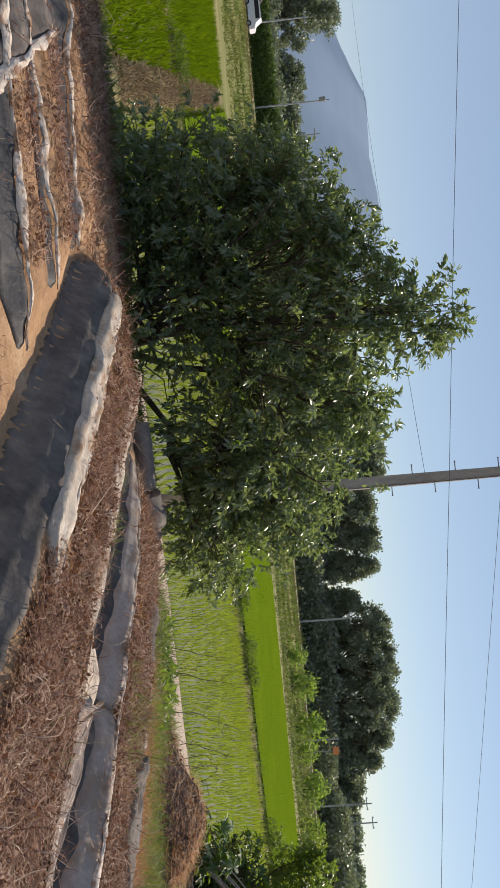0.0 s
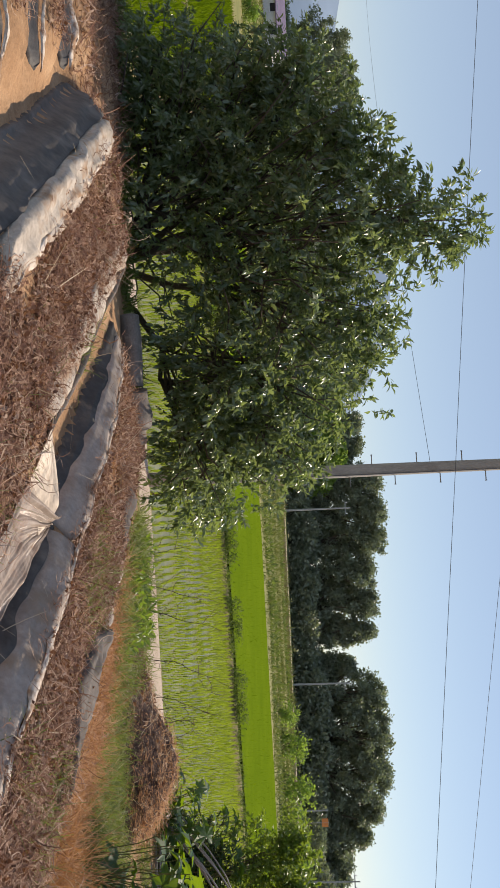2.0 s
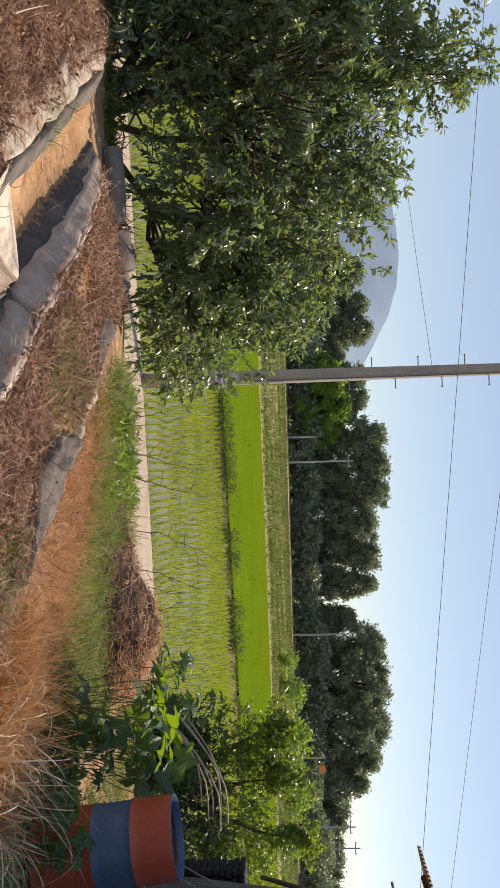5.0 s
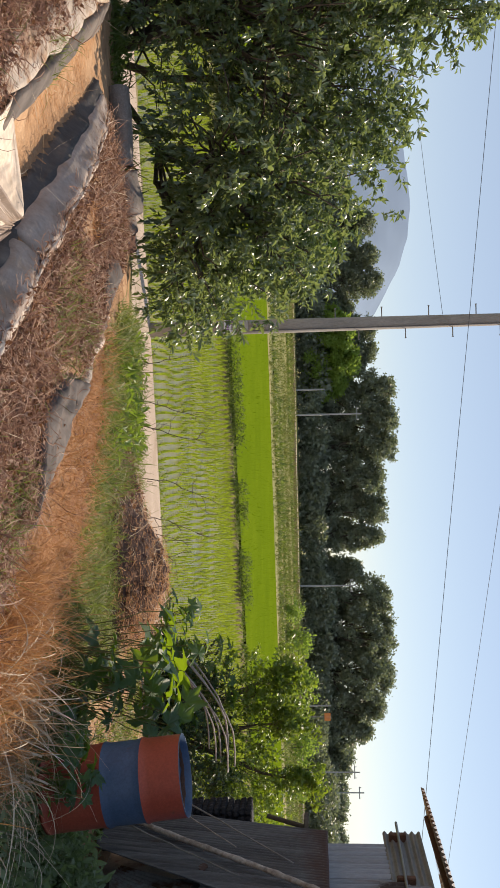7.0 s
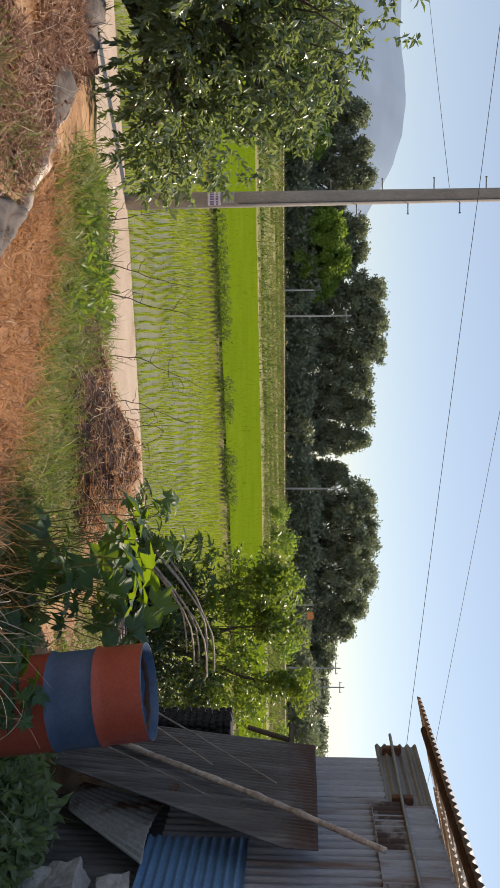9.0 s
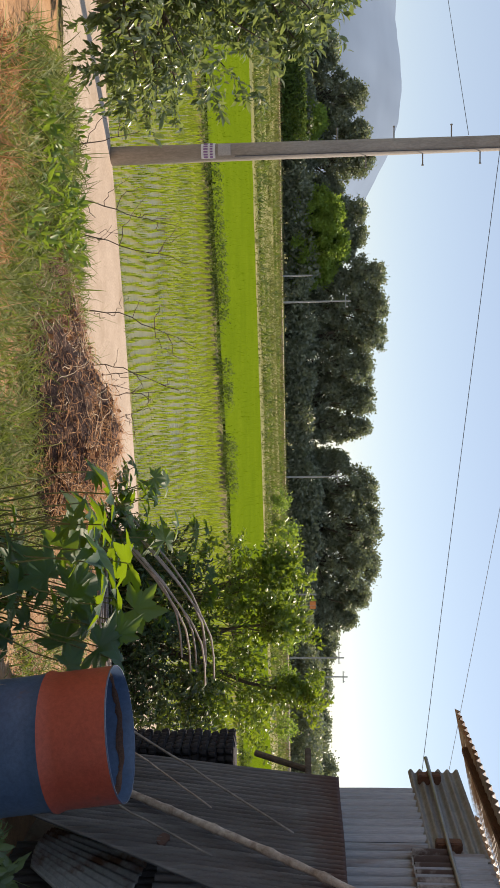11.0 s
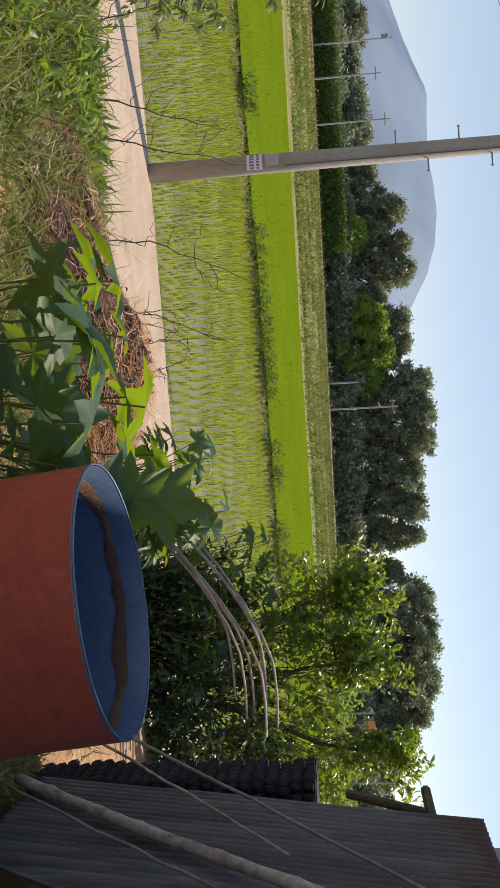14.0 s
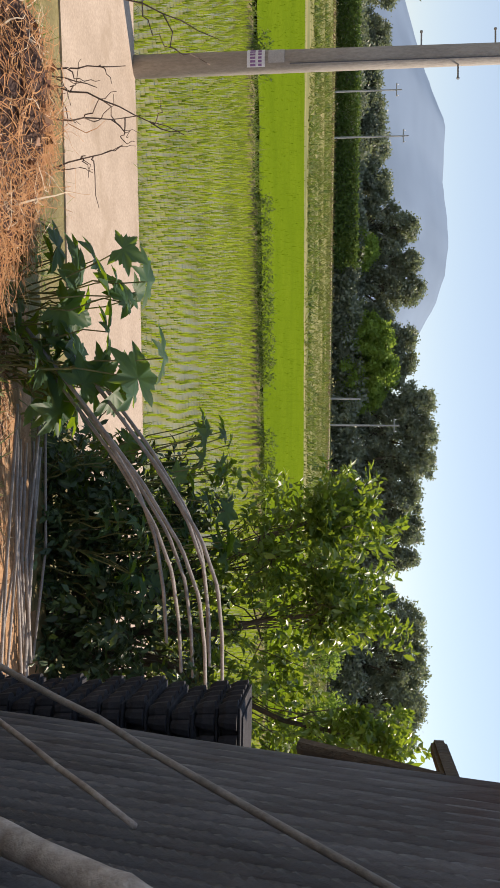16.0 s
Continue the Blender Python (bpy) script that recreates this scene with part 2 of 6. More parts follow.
M_BLACK = surface("black_plastic", ((0.3, (0.022, 0.022, 0.026)), (0.6, (0.04, 0.04, 0.046)), (0.8, (0.075, 0.07, 0.07))), 6.0, 0.85, spec=0.15, bump=0.3, dirt=(0.10, 0.085, 0.07), dirt_scale=5.0, dirt_cut=(0.6, 0.75))
M_HOSE = surface("dusty_grey_hose", ((0.3, (0.12, 0.105, 0.092)), (0.6, (0.20, 0.175, 0.155)), (0.8, (0.34, 0.30, 0.26))), 5.0, 0.75, bump=0.5, spec=0.2)
M_CANE = surface("pale_grey_cane", ((0.3, (0.16, 0.15, 0.14)), (0.6, (0.28, 0.26, 0.245)), (0.8, (0.42, 0.395, 0.37))), 9.0, 0.75, bump=0.3, fine=60)
M_MUD = surface("dark_litter", ((0.3, (0.04, 0.025, 0.024)), (0.55, (0.105, 0.065, 0.052)), (0.75, (0.24, 0.15, 0.10))), 7.0, 0.95, bump=1.0, fine=30, depth=0.05)
M_PATCH = surface("half_rusted_sheet", ((0.3, (0.20, 0.19, 0.19)), (0.6, (0.29, 0.28, 0.28)), (0.8, (0.36, 0.35, 0.35))), 2.0, 0.7, bump=0.2, fine=30, dirt=(0.055, 0.034, 0.03), dirt_scale=3.6, dirt_cut=(0.42, 0.52))
M_PALEFILM = surface("pale_dusty_film", ((0.3, (0.33, 0.28, 0.225)), (0.55, (0.46, 0.40, 0.335)), (0.75, (0.58, 0.52, 0.45))), 3.5, 0.7, bump=0.4, fine=24, dirt=(0.30, 0.18, 0.10), dirt_scale=4.0, dirt_cut=(0.50, 0.66), spec=0.2, depth=0.03)
# brow film: dusty, and lighter than the face to paint in sunlight
M_BROWFILM = surface("beige_grey_film", ((0.3, (0.27, 0.225, 0.19)), (0.55, (0.385, 0.325, 0.28)), (0.75, (0.50, 0.435, 0.385))), 3.0, 0.65, bump=0.3, fine=20, dirt=(0.30, 0.22, 0.155), dirt_scale=4.0, dirt_cut=(0.52, 0.70), spec=0.25, depth=0.02)
M_FANFILM = surface("brown_clear_film", ((0.3, (0.17, 0.125, 0.098)), (0.55, (0.28, 0.22, 0.175)), (0.75, (0.42, 0.35, 0.29))), 4.0, 0.45, bump=0.3, fine=26, dirt=(0.20, 0.12, 0.08), dirt_scale=5.0, dirt_cut=(0.52, 0.68), spec=0.4)
M_CANOPY = surface("rice_canopy_green", ((0.3, (0.088, 0.142, 0.008)), (0.55, (0.103, 0.16, 0.009)), (0.75, (0.12, 0.176, 0.011))), 0.35, 1.0, bump=0.5, fine=7.0, spec=0.0)
M_BROAD = leafy("broad_weed_leaf", ((0.0, (0.05, 0.10, 0.025)), (0.6, (0.09, 0.16, 0.035)), (1.0, (0.19, 0.27, 0.06))), 0.45, 0.34, (0.35, 0.52, 0.05), spec=0.5)
# shrub leaf darkened to paint in the shade of the low lobes
M_SHADEBUSH = leafy("shade_darkened_bush_leaf", ((0.0, (0.018, 0.04, 0.02)), (0.6, (0.035, 0.07, 0.03)), (1.0, (0.07, 0.12, 0.04))), 0.45, 0.10, (0.2, 0.3, 0.03), spec=0.4)
M_BROWN = leafy("brown_verge_grass", ((0.0, (0.13, 0.095, 0.055)), (0.5, (0.21, 0.155, 0.095)), (1.0, (0.31, 0.24, 0.15))), 0.9, 0.15, (0.25, 0.18, 0.1), 0.3, spec=0.0)
M_CROP = leafy("far_crop_leaf", ((0.0, (0.05, 0.09, 0.025)), (0.6, (0.09, 0.15, 0.04)), (1.0, (0.14, 0.21, 0.06))), 0.7, 0.2, (0.2, 0.3, 0.05), 0.3, spec=0.1)
M_FIELD = leafy("rough_field_grass", ((0.0, (0.115, 0.14, 0.04)), (0.5, (0.19, 0.21, 0.065)), (0.8, (0.27, 0.26, 0.10)), (1.0, (0.36, 0.30, 0.16))), 0.8, 0.2, (0.25, 0.3, 0.07), 0.25, spec=0.1)
M_WHITE = surface("white_plate", ((0.3, (0.66, 0.65, 0.68)), (0.7, (0.76, 0.75, 0.76))), 6.0, 0.5, bump=0.05)
M_PURPLE = surface("purple_print", ((0.3, (0.22, 0.1, 0.26)), (0.7, (0.3, 0.16, 0.34))), 9.0, 0.6, bump=0.0)
M_GREYPLATE = surface("grey_plate", ((0.3, (0.36, 0.34, 0.33)), (0.7, (0.44, 0.42, 0.4))), 6.0, 0.55, bump=0.05)
M_STEEL = surface("dull_steel", ((0.3, (0.2, 0.2, 0.2)), (0.7, (0.32, 0.31, 0.3))), 9.0, 0.5, metal=0.7, bump=0.1)
M_WIRE = surface("wire_black", ((0.3, (0.07, 0.07, 0.08)), (0.7, (0.11, 0.11, 0.12))), 5.0, 0.6, bump=0.0)
M_FARPOLE = surface("far_pole_grey", ((0.3, (0.27, 0.28, 0.29)), (0.7, (0.35, 0.36, 0.37))), 1.0, 0.8, bump=0.1)
# distance haze is painted into the hill's pale blue-grey base colour
M_HILL = surface("haze_tinted_hill", ((0.3, (0.205, 0.270, 0.352)), (0.55, (0.210, 0.277, 0.360)), (0.75, (0.216, 0.285, 0.368))), 0.004, 1.0, bump=0.0, fine=0.0012, spec=0.0)
M_WALLP = surface("far_house_wall", ((0.3, (0.6, 0.58, 0.55)), (0.7, (0.72, 0.7, 0.67))), 0.8, 0.8, bump=0.05)
M_ROOFP = surface("far_house_roof", ((0.3, (0.16, 0.13, 0.19)), (0.7, (0.24, 0.19, 0.26))), 0.8, 0.7, bump=0.1)
M_SIGN = surface("orange_sign", ((0.3, (0.6, 0.2, 0.06)), (0.7, (0.7, 0.26, 0.08))), 4.0, 0.6, bump=0.0)

M_WATER, nt_w, b_w = shader("paddy_water", 0.24, 0.0, 0.2)
b_w.inputs["Base Color"].default_value = (0.11, 0.095, 0.06, 1)
tc_w = nt_w.nodes.new("ShaderNodeTexCoord")
n_w = node(nt_w, "ShaderNodeTexNoise", Scale=0.5, Detail=5.0)
nt_w.links.new(tc_w.outputs["Object"], n_w.inputs["Vector"])
nt_w.links.new(ramp_of(nt_w, n_w.outputs["Fac"], ((0.35, (0.12, 0.12, 0.04)), (0.65, (0.21, 0.20, 0.08)))), b_w.inputs["Base Color"])
r_w = node(nt_w, "ShaderNodeTexNoise", Scale=9.0, Detail=2.0)
nt_w.links.new(tc_w.outputs["Object"], r_w.inputs["Vector"])
bp_w = node(nt_w, "ShaderNodeBump", Strength=0.08, Distance=0.01)
nt_w.links.new(r_w.outputs["Fac"], bp_w.inputs["Height"])
nt_w.links.new(bp_w.outputs[0], b_w.inputs["Normal"])
M_WATER.node_tree.nodes["Principled BSDF"].inputs["IOR"].default_value = 1.33

def rust_band(mat, lo, hi, colour):
    """Rust that has eaten into a sheet from its upper edge."""
    nt = mat.node_tree
    b = nt.nodes["Principled BSDF"]
    old = b.inputs["Base Color"].links[0].from_socket
    tc = nt.nodes.new("ShaderNodeTexCoord")
    sep = nt.nodes.new("ShaderNodeSeparateXYZ")
    nz = node(nt, "ShaderNodeTexNoise", Scale=2.6, Detail=6.0, Roughness=0.65)
    add = nt.nodes.new("ShaderNodeMath")
    add.operation = "MULTIPLY_ADD"
    add.inputs[1].default_value = 0.55
    nt.links.new(tc.outputs["Object"], sep.inputs[0])
    nt.links.new(tc.outputs["Object"], nz.inputs["Vector"])
    nt.links.new(nz.outputs["Fac"], add.inputs[0])
    nt.links.new(sep.outputs[2], add.inputs[2])
    cut = nt.nodes.new("ShaderNodeMapRange")
    cut.inputs[1].default_value, cut.inputs[2].default_value = lo, hi
    nt.links.new(add.outputs[0], cut.inputs[0])
    mx = nt.nodes.new("ShaderNodeMix")
    mx.data_type = "RGBA"
    nt.links.new(cut.outputs[0], mx.inputs[0])
    nt.links.new(old, mx.inputs[6])
    mx.inputs[7].default_value = (*colour, 1)
    nt.links.new(mx.outputs[2], b.inputs["Base Color"])


rust_band(M_SLATE, 1.66, 1.86, (0.085, 0.05, 0.045))

# ---- mesh helpers ----
RNG = np.random.default_rng(7)


def mesh_of(name, verts, faces, mats, smooth=False, slots=None):
    me = bpy.data.meshes.new(name)
    verts = np.asarray(verts, dtype=np.float32)
    if isinstance(faces, np.ndarray):
        k = faces.shape[1]
        me.vertices.add(len(verts))
        me.vertices.foreach_set("co", verts.ravel())
        me.loops.add(faces.size)
        me.loops.foreach_set("vertex_index", faces.astype(np.int32).ravel())
        me.polygons.add(len(faces))
        me.polygons.foreach_set("loop_start", np.arange(0, faces.size, k, dtype=np.int32))
        me.update(calc_edges=True)
    else:
        me.from_pydata([tuple(v) for v in verts], [], faces)
    for m in mats if isinstance(mats, (list, tuple)) else [mats]:
        me.materials.append(m)
    if slots is not None:
        me.polygons.foreach_set("material_index", np.asarray(slots, dtype=np.int32))
    if smooth:
        me.polygons.foreach_set("use_smooth", np.ones(len(me.polygons), dtype=bool))
    me.update()
    return me


def thing(name, label, category, group="", kind="", at=(0, 0, 0), turn=0.0):
    ob = new(name)
    ob.empty_display_size = 0.1
    ob.matrix_world = pose(*at, 0, 0, turn)
    return tagged(ob, label, category, group, kind)


def piece(name, verts, faces, mat, parent=None, label="", smooth=False):
    ob = new(name, mesh_of(name, verts, faces, mat, smooth))
    ob.parent = parent
    return tagged(ob, label)


def solo(name, verts, faces, mat, label, category, group="", kind="", smooth=False):
    return tagged(new(name, mesh_of(name, verts, faces, mat, smooth)), label, category, group, kind)


def join(parts):
    """Parts of (verts, faces list) to one."""
    vs, fs, k = [], [], 0
    for v, f in parts:
        v = np.asarray(v, dtype=float)
        vs.append(v)
        fs += [tuple(i + k for i in q) for q in f]
        k += len(v)
    return np.concatenate(vs), fs


def tube(path, radii, sides=8, caps=True):
    """A round tube along a path."""
    path = np.asarray(path, dtype=float)
    radii = np.broadcast_to(np.asarray(radii, dtype=float), (len(path),))
    t = np.gradient(path, axis=0)
    t /= np.linalg.norm(t, axis=1)[:, None] + 1e-9
    ref = np.array([0.0, 0, 1]) if abs(t[0][2]) < 0.9 else np.array([1.0, 0, 0])
    vs = []
    for p, d, r in zip(path, t, radii):
        u = np.cross(d, ref)
        u /= np.linalg.norm(u) + 1e-9
        w = np.cross(d, u)
        for a in range(sides):
            q = 2 * math.pi * a / sides
            vs.append(p + r * (math.cos(q) * u + math.sin(q) * w))
    fs = [(i * sides + a, i * sides + (a + 1) % sides, (i + 1) * sides + (a + 1) % sides, (i + 1) * sides + a)
          for i in range(len(path) - 1) for a in range(sides)]
    if caps:
        fs += [tuple(range(sides - 1, -1, -1)), tuple(range((len(path) - 1) * sides, len(path) * sides))]
    return np.array(vs), fs


def slab(lo, hi, bevel=0.0):
    """A box with slightly broken edges."""
    bm = bmesh.new()
    bmesh.ops.create_cube(bm, size=1)
    for v in bm.verts:
        v.co = Vector([lo[i] + (v.co[i] + 0.5) * (hi[i] - lo[i]) for i in range(3)])
    if bevel:
        bmesh.ops.bevel(bm, geom=list(bm.edges), offset=bevel, segments=2, affect="EDGES")
    bm.verts.index_update()
    out = np.array([v.co[:] for v in bm.verts]), [tuple(v.index for v in f.verts) for f in bm.faces]
    bm.free()
    return out


def lathe(profile, sides=48, centre=(0, 0)):
    """A turned form from (radius, height) pairs."""
    vs = [(centre[0] + r * math.cos(2 * math.pi * a / sides), centre[1] + r * math.sin(2 * math.pi * a / sides), z)
          for r, z in profile for a in range(sides)]
    fs = [(i * sides + a, i * sides + (a + 1) % sides, (i + 1) * sides + (a + 1) % sides, (i + 1) * sides + a)
          for i in range(len(profile) - 1) for a in range(sides)]
    return np.array(vs), fs


def turned(n, up=None, spread=1.0):
    """n random turns as matrices; up: the mean way of the leaf's length."""
    d = RNG.normal(size=(n, 3)) * spread
    if up is not None:
        d = d + np.asarray(up)
    d /= np.linalg.norm(d, axis=1)[:, None] + 1e-9
    r = RNG.normal(size=(n, 3)) + np.array([0, 0, 1.2])
    x = np.cross(d, r)
    x /= np.linalg.norm(x, axis=1)[:, None] + 1e-9
    z = np.cross(x, d)
    return np.stack([x, d, z], axis=2)


LEAF_V = np.array([(0, 0, 0), (-0.21, 0.45, 0.07), (0, 1, -0.08), (0.21, 0.45, 0.07), (0, 0.5, 0)])
LEAF_F = np.array([(0, 4, 1), (4, 2, 1), (0, 3, 4), (4, 3, 2)])


OVAL_V = np.array([(0, 0, 0), (-0.15, 0.25, 0.05), (-0.18, 0.58, 0.05), (0, 1, -0.14), (0.18, 0.58, 0.05), (0.15, 0.25, 0.05), (0, 0.45, -0.01)])
OVAL_F = np.array([(0, 6, 1), (1, 6, 2), (2, 6, 3), (3, 6, 4), (4, 6, 5), (5, 6, 0)])


def leaves(points, turns, sizes, v=LEAF_V, f=LEAF_F):
    n = len(points)
    sizes = np.broadcast_to(np.asarray(sizes, dtype=float), (n,))
    vs = np.einsum("nij,kj->nki", turns, v) * sizes[:, None, None] + np.asarray(points)[:, None, :]
    fs = f[None] + (np.arange(n) * len(v))[:, None, None]
    return vs.reshape(-1, 3), fs.reshape(-1, f.shape[1])


def blades(points, lengths, lean, width, seg=3, droop=0.5, wild=0.6):
    """Ribbons that rise from points, lean and bend over."""
    n = len(points)
    d = np.stack([RNG.normal(size=n) * wild + lean[0], RNG.normal(size=n) * wild + lean[1], np.full(n, lean[2]) + RNG.normal(size=n) * 0.15 * wild], axis=1)
    d /= np.linalg.norm(d, axis=1)[:, None]
    side = np.stack([-d[:, 1], d[:, 0], np.zeros(n)], axis=1) + RNG.normal(size=(n, 3)) * 0.25
    side /= np.linalg.norm(side, axis=1)[:, None] + 1e-9
    lengths = np.broadcast_to(lengths, (n,))
    width = np.broadcast_to(width, (n,))
    rows = []
    bend = RNG.uniform(0.3, 1.3, n) * droop
    swirl = RNG.normal(size=(n, 3)) * 0.30 * wild
    for i in range(seg + 1):
        s = i / seg
        c = points + d * (lengths * s)[:, None] + swirl * (lengths * s * s)[:, None]
        c[:, 2] -= bend * lengths * s * s
        w = side * (width * (1 - 0.85 * s) * 0.5)[:, None]
        rows += [c - w, c + w]
    vs = np.stack(rows, axis=1).reshape(-1, 3)
    k = 2 * (seg + 1)
    f = np.array([(2 * i, 2 * i + 1, 2 * i + 3, 2 * i + 2) for i in range(seg)])
    fs = (f[None] + (np.arange(n) * k)[:, None, None]).reshape(-1, 4)
    return vs, fs


def sprays(rng, starts, ways, length, per, lo, hi, loose=0.9, v=LEAF_V, f=LEAF_F, droop=0.12):
    """Leaves set along short twigs, pointing outwards and drooping a little."""
    n = len(starts)
    ways = ways / (np.linalg.norm(ways, axis=1)[:, None] + 1e-9)
    u = np.tile(np.linspace(0.05, 1.0, per), n)
    base = np.repeat(starts, per, axis=0)
    d = np.repeat(ways, per, axis=0)
    ln = np.repeat(length * rng.uniform(0.6, 1.35, n), per)
    p = base + d * (u * ln)[:, None] + rng.normal(size=(n * per, 3)) * 0.012
    p[:, 2] -= 0.25 * ln * u * u
    t = d * (0.35 + 0.6 * u)[:, None] + rng.normal(size=(n * per, 3)) * loose * 0.62 + np.array([0, 0, -droop])
    t /= np.linalg.norm(t, axis=1)[:, None] + 1e-9
    up = rng.normal(size=(n * per, 3)) * 0.6 + np.array([0, 0, 1.0])
    x = np.cross(t, up)
    x /= np.linalg.norm(x, axis=1)[:, None] + 1e-9
    m = np.stack([x, t, np.cross(x, t)], axis=2)
    return leaves(p, m, rng.uniform(lo, hi, n * per), v, f)


def tangle(points, length, width, seg=6, flat=0.35, wild=0.9, rise=0.2):
    """Thin dead stems that curl about at random over the ground."""
    n = len(points)
    a = RNG.uniform(0, 2 * math.pi, n)
    turn = RNG.normal(size=n) * wild
    z = RNG.normal(size=n) * flat + rise
    c = np.array(points, dtype=float)
    ground_z = c[:, 2].copy()
    step = RNG.uniform(0.5, 1.4, n) * length / seg
    w = RNG.uniform(0.6, 1.5, n) * width
    rows = []
    for i in range(seg + 1):
        side = np.stack([-np.sin(a), np.cos(a), RNG.normal(size=n) * 0.3], axis=1) * (w * (1 - 0.6 * i / seg) * 0.5)[:, None]
        rows += [c - side, c + side]
        c = c + np.stack([np.cos(a), np.sin(a), z], axis=1) * step[:, None]
        c[:, 2] = np.maximum(c[:, 2], ground_z + 0.004)
        a = a + turn + RNG.normal(size=n) * 0.35
        z = z - 0.16 + RNG.normal(size=n) * 0.2
    vs = np.stack(rows, axis=1).reshape(-1, 3)
    k = 2 * (seg + 1)
    f = np.array([(2 * i, 2 * i + 1, 2 * i + 3, 2 * i + 2) for i in range(seg)])
    return vs, (f[None] + (np.arange(n) * k)[:, None, None]).reshape(-1, 4)


def noise2(x, y, s, seed=0.0):
    return noise.noise((x * s + seed, y * s - seed, seed * 0.37))


# ---- lie of the land ----
ROAD_Y, ROAD_K, ROAD_W = 16.40, 0.20, 2.7        # far edge at x = 0, its slope, the width
ROW_D, ROW_N = (0.6, -0.8), (0.8, 0.6)           # along and across the planted rows


def smooth(a, b, v):
    t = min(1.0, max(0.0, (v - a) / (b - a)))
    return t * t * (3 - 2 * t)


def edge_y(x):
    return 9.55 + 0.31 * max(0.0, x) - 0.02 * max(0, -x) + 0.12 * math.sin(x * 1.7)


def road_far(x):
    return ROAD_Y + ROAD_K * x


def dike_y(x):
    return 30.4 + 0.34 * x


def third_y(x):
    return 56.0 + 0.24 * x


def ridge(n):
    """Height of a planted ridge over the furrow, across the rows."""
    for foot, top, fall, end, h in ((1.10, 1.50, 2.35, 2.80, 0.25), (3.12, 3.38, 4.40, 4.86, 0.27), (5.06, 5.27, 6.22, 6.58, 0.215)):
        if foot < n < end:
            return h * (0.66 * smooth(foot, foot + 0.13, n) + 0.34 * smooth(foot + 0.12, top, n)) * (1 - smooth(fall, end, n)) * (1 - 0.15 * smooth(top, fall, n))
    return 0.0


def garden_z(x, y):
    n, s = ROW_N[0] * x + ROW_N[1] * y, ROW_D[0] * x + ROW_D[1] * y
    z = -0.24 + 0.03 * noise2(x, y, 0.8, 3) + 0.014 * noise2(x, y, 6, 5)
    z -= 0.10 * smooth(3.0, 5.0, x) * smooth(4.0, 7.0, y)
    z -= 0.17 * smooth(6.7, 8.3, n) * smooth(-0.5, 1.5, x)
    z -= 0.09 * smooth(8.4, 9.2, y - 0.31 * max(0.0, x)) * (1 - smooth(1.4, 2.4, x))
    block = smooth(-7.0, -6.25, s) * (1 - smooth(-1.5, -0.8, s))
    left = 1 - smooth(-0.75, -0.3, x + 0.55 * (y - 5.3))
    if n > 4.9:
        block *= 0.08 + 0.92 * smooth(-7.3, -4.4, s)
    z += ridge(n + 0.05 * noise2(s, n, 1.1, 21) + 0.02 * noise2(s, n, 4.0, 22)) * block * (1 - left)
    for mid, lean in ((5.60, 0.10), (6.36, 0.10), (7.25, 0.03)):
        k = abs(y - mid - lean * (x + 0.7))
        if k < 0.5:
            z += left * 0.12 * (1 - smooth(0.12, 0.42, k))
    return z


def land_z(x, y):
    e = edge_y(x)
    if y < e:
        return garden_z(x, y) - 0.04 * smooth(e - 0.5, e, y)
    base = garden_z(x, e) - 0.04
    near = road_far(x) - ROAD_W
    low = -1.455
    if y < near + 0.3:
        k = smooth(e, e + 0.75 * (near - e), y)
        return base + (low - base) * k + 0.05 * noise2(x, y, 1.5, 8) * k * (1 - smooth(near - 1.2, near - 0.1, y))
    f = road_far(x)
    if y < f:
        return -1.53
    cross = (x + 9.0) + 0.42 * (y - 15.8)           # the dry cross bank, running away to the left
    if y < third_y(x):
        z = -1.80
        z = max(z, -1.44 - 1.0 * max(0.0, y - f - 0.12))
        z = max(z, -1.45 - 1.1 * max(0.0, abs(y - dike_y(x)) - 0.22) + 0.04 * noise2(x, y, 1.0, 2))
        z = max(z, -1.42 - 1.0 * max(0.0, abs(cross - 2.15) - 0.30) + 0.05 * noise2(x, y, 0.7, 4))
        z = max(z, -1.5 - 1.0 * max(0.0, third_y(x) - y - 0.1))
        return z
    far = y - third_y(x)
    return -1.42 + 0.7 * smooth(0, 55, far) + 0.10 * noise2(x, y, 0.15, 6) * smooth(0, 6, far) * (1 - smooth(120, 200, y))


def steps(lo, hi, fine, far_lo, far_hi, grow=1.12):
    mid = list(np.arange(lo, hi + 1e-6, fine))
    d, v, up = fine, hi, []
    while v < far_hi:
        d *= grow
        v += d
        up.append(min(v, far_hi))
    d, v, dn = fine, lo, []
    while v > far_lo:
        d *= grow
        v -= d
        dn.append(max(v, far_lo))
    return np.array(dn[::-1] + mid + up)


gx, gy = steps(-6.0, 8.0, 0.08, -3000, 3000, 1.16), np.concatenate([steps(-1.0, 13.0, 0.08, -300, 13.0), np.arange(13.2, 62, 0.3), steps(62, 62.3, 0.3, 62, 4000)[1:]])
gv = np.array([(x, y, land_z(x, y)) for y in gy for x in gx])
nx = len(gx)
ii, jj = np.meshgrid(np.arange(nx - 1), np.arange(len(gy) - 1))
a0 = (jj * nx + ii).ravel()
gf = np.stack([a0, a0 + 1, a0 + 1 + nx, a0 + nx], axis=1)
gc = gv[gf].mean(axis=1)
slots = []
for x, y, z in gc:
    if y < edge_y(x) + 0.05 and x > -12:
        slots.append(0)
    elif y < third_y(x):
        slots.append(1)
    else:
        slots.append(2)
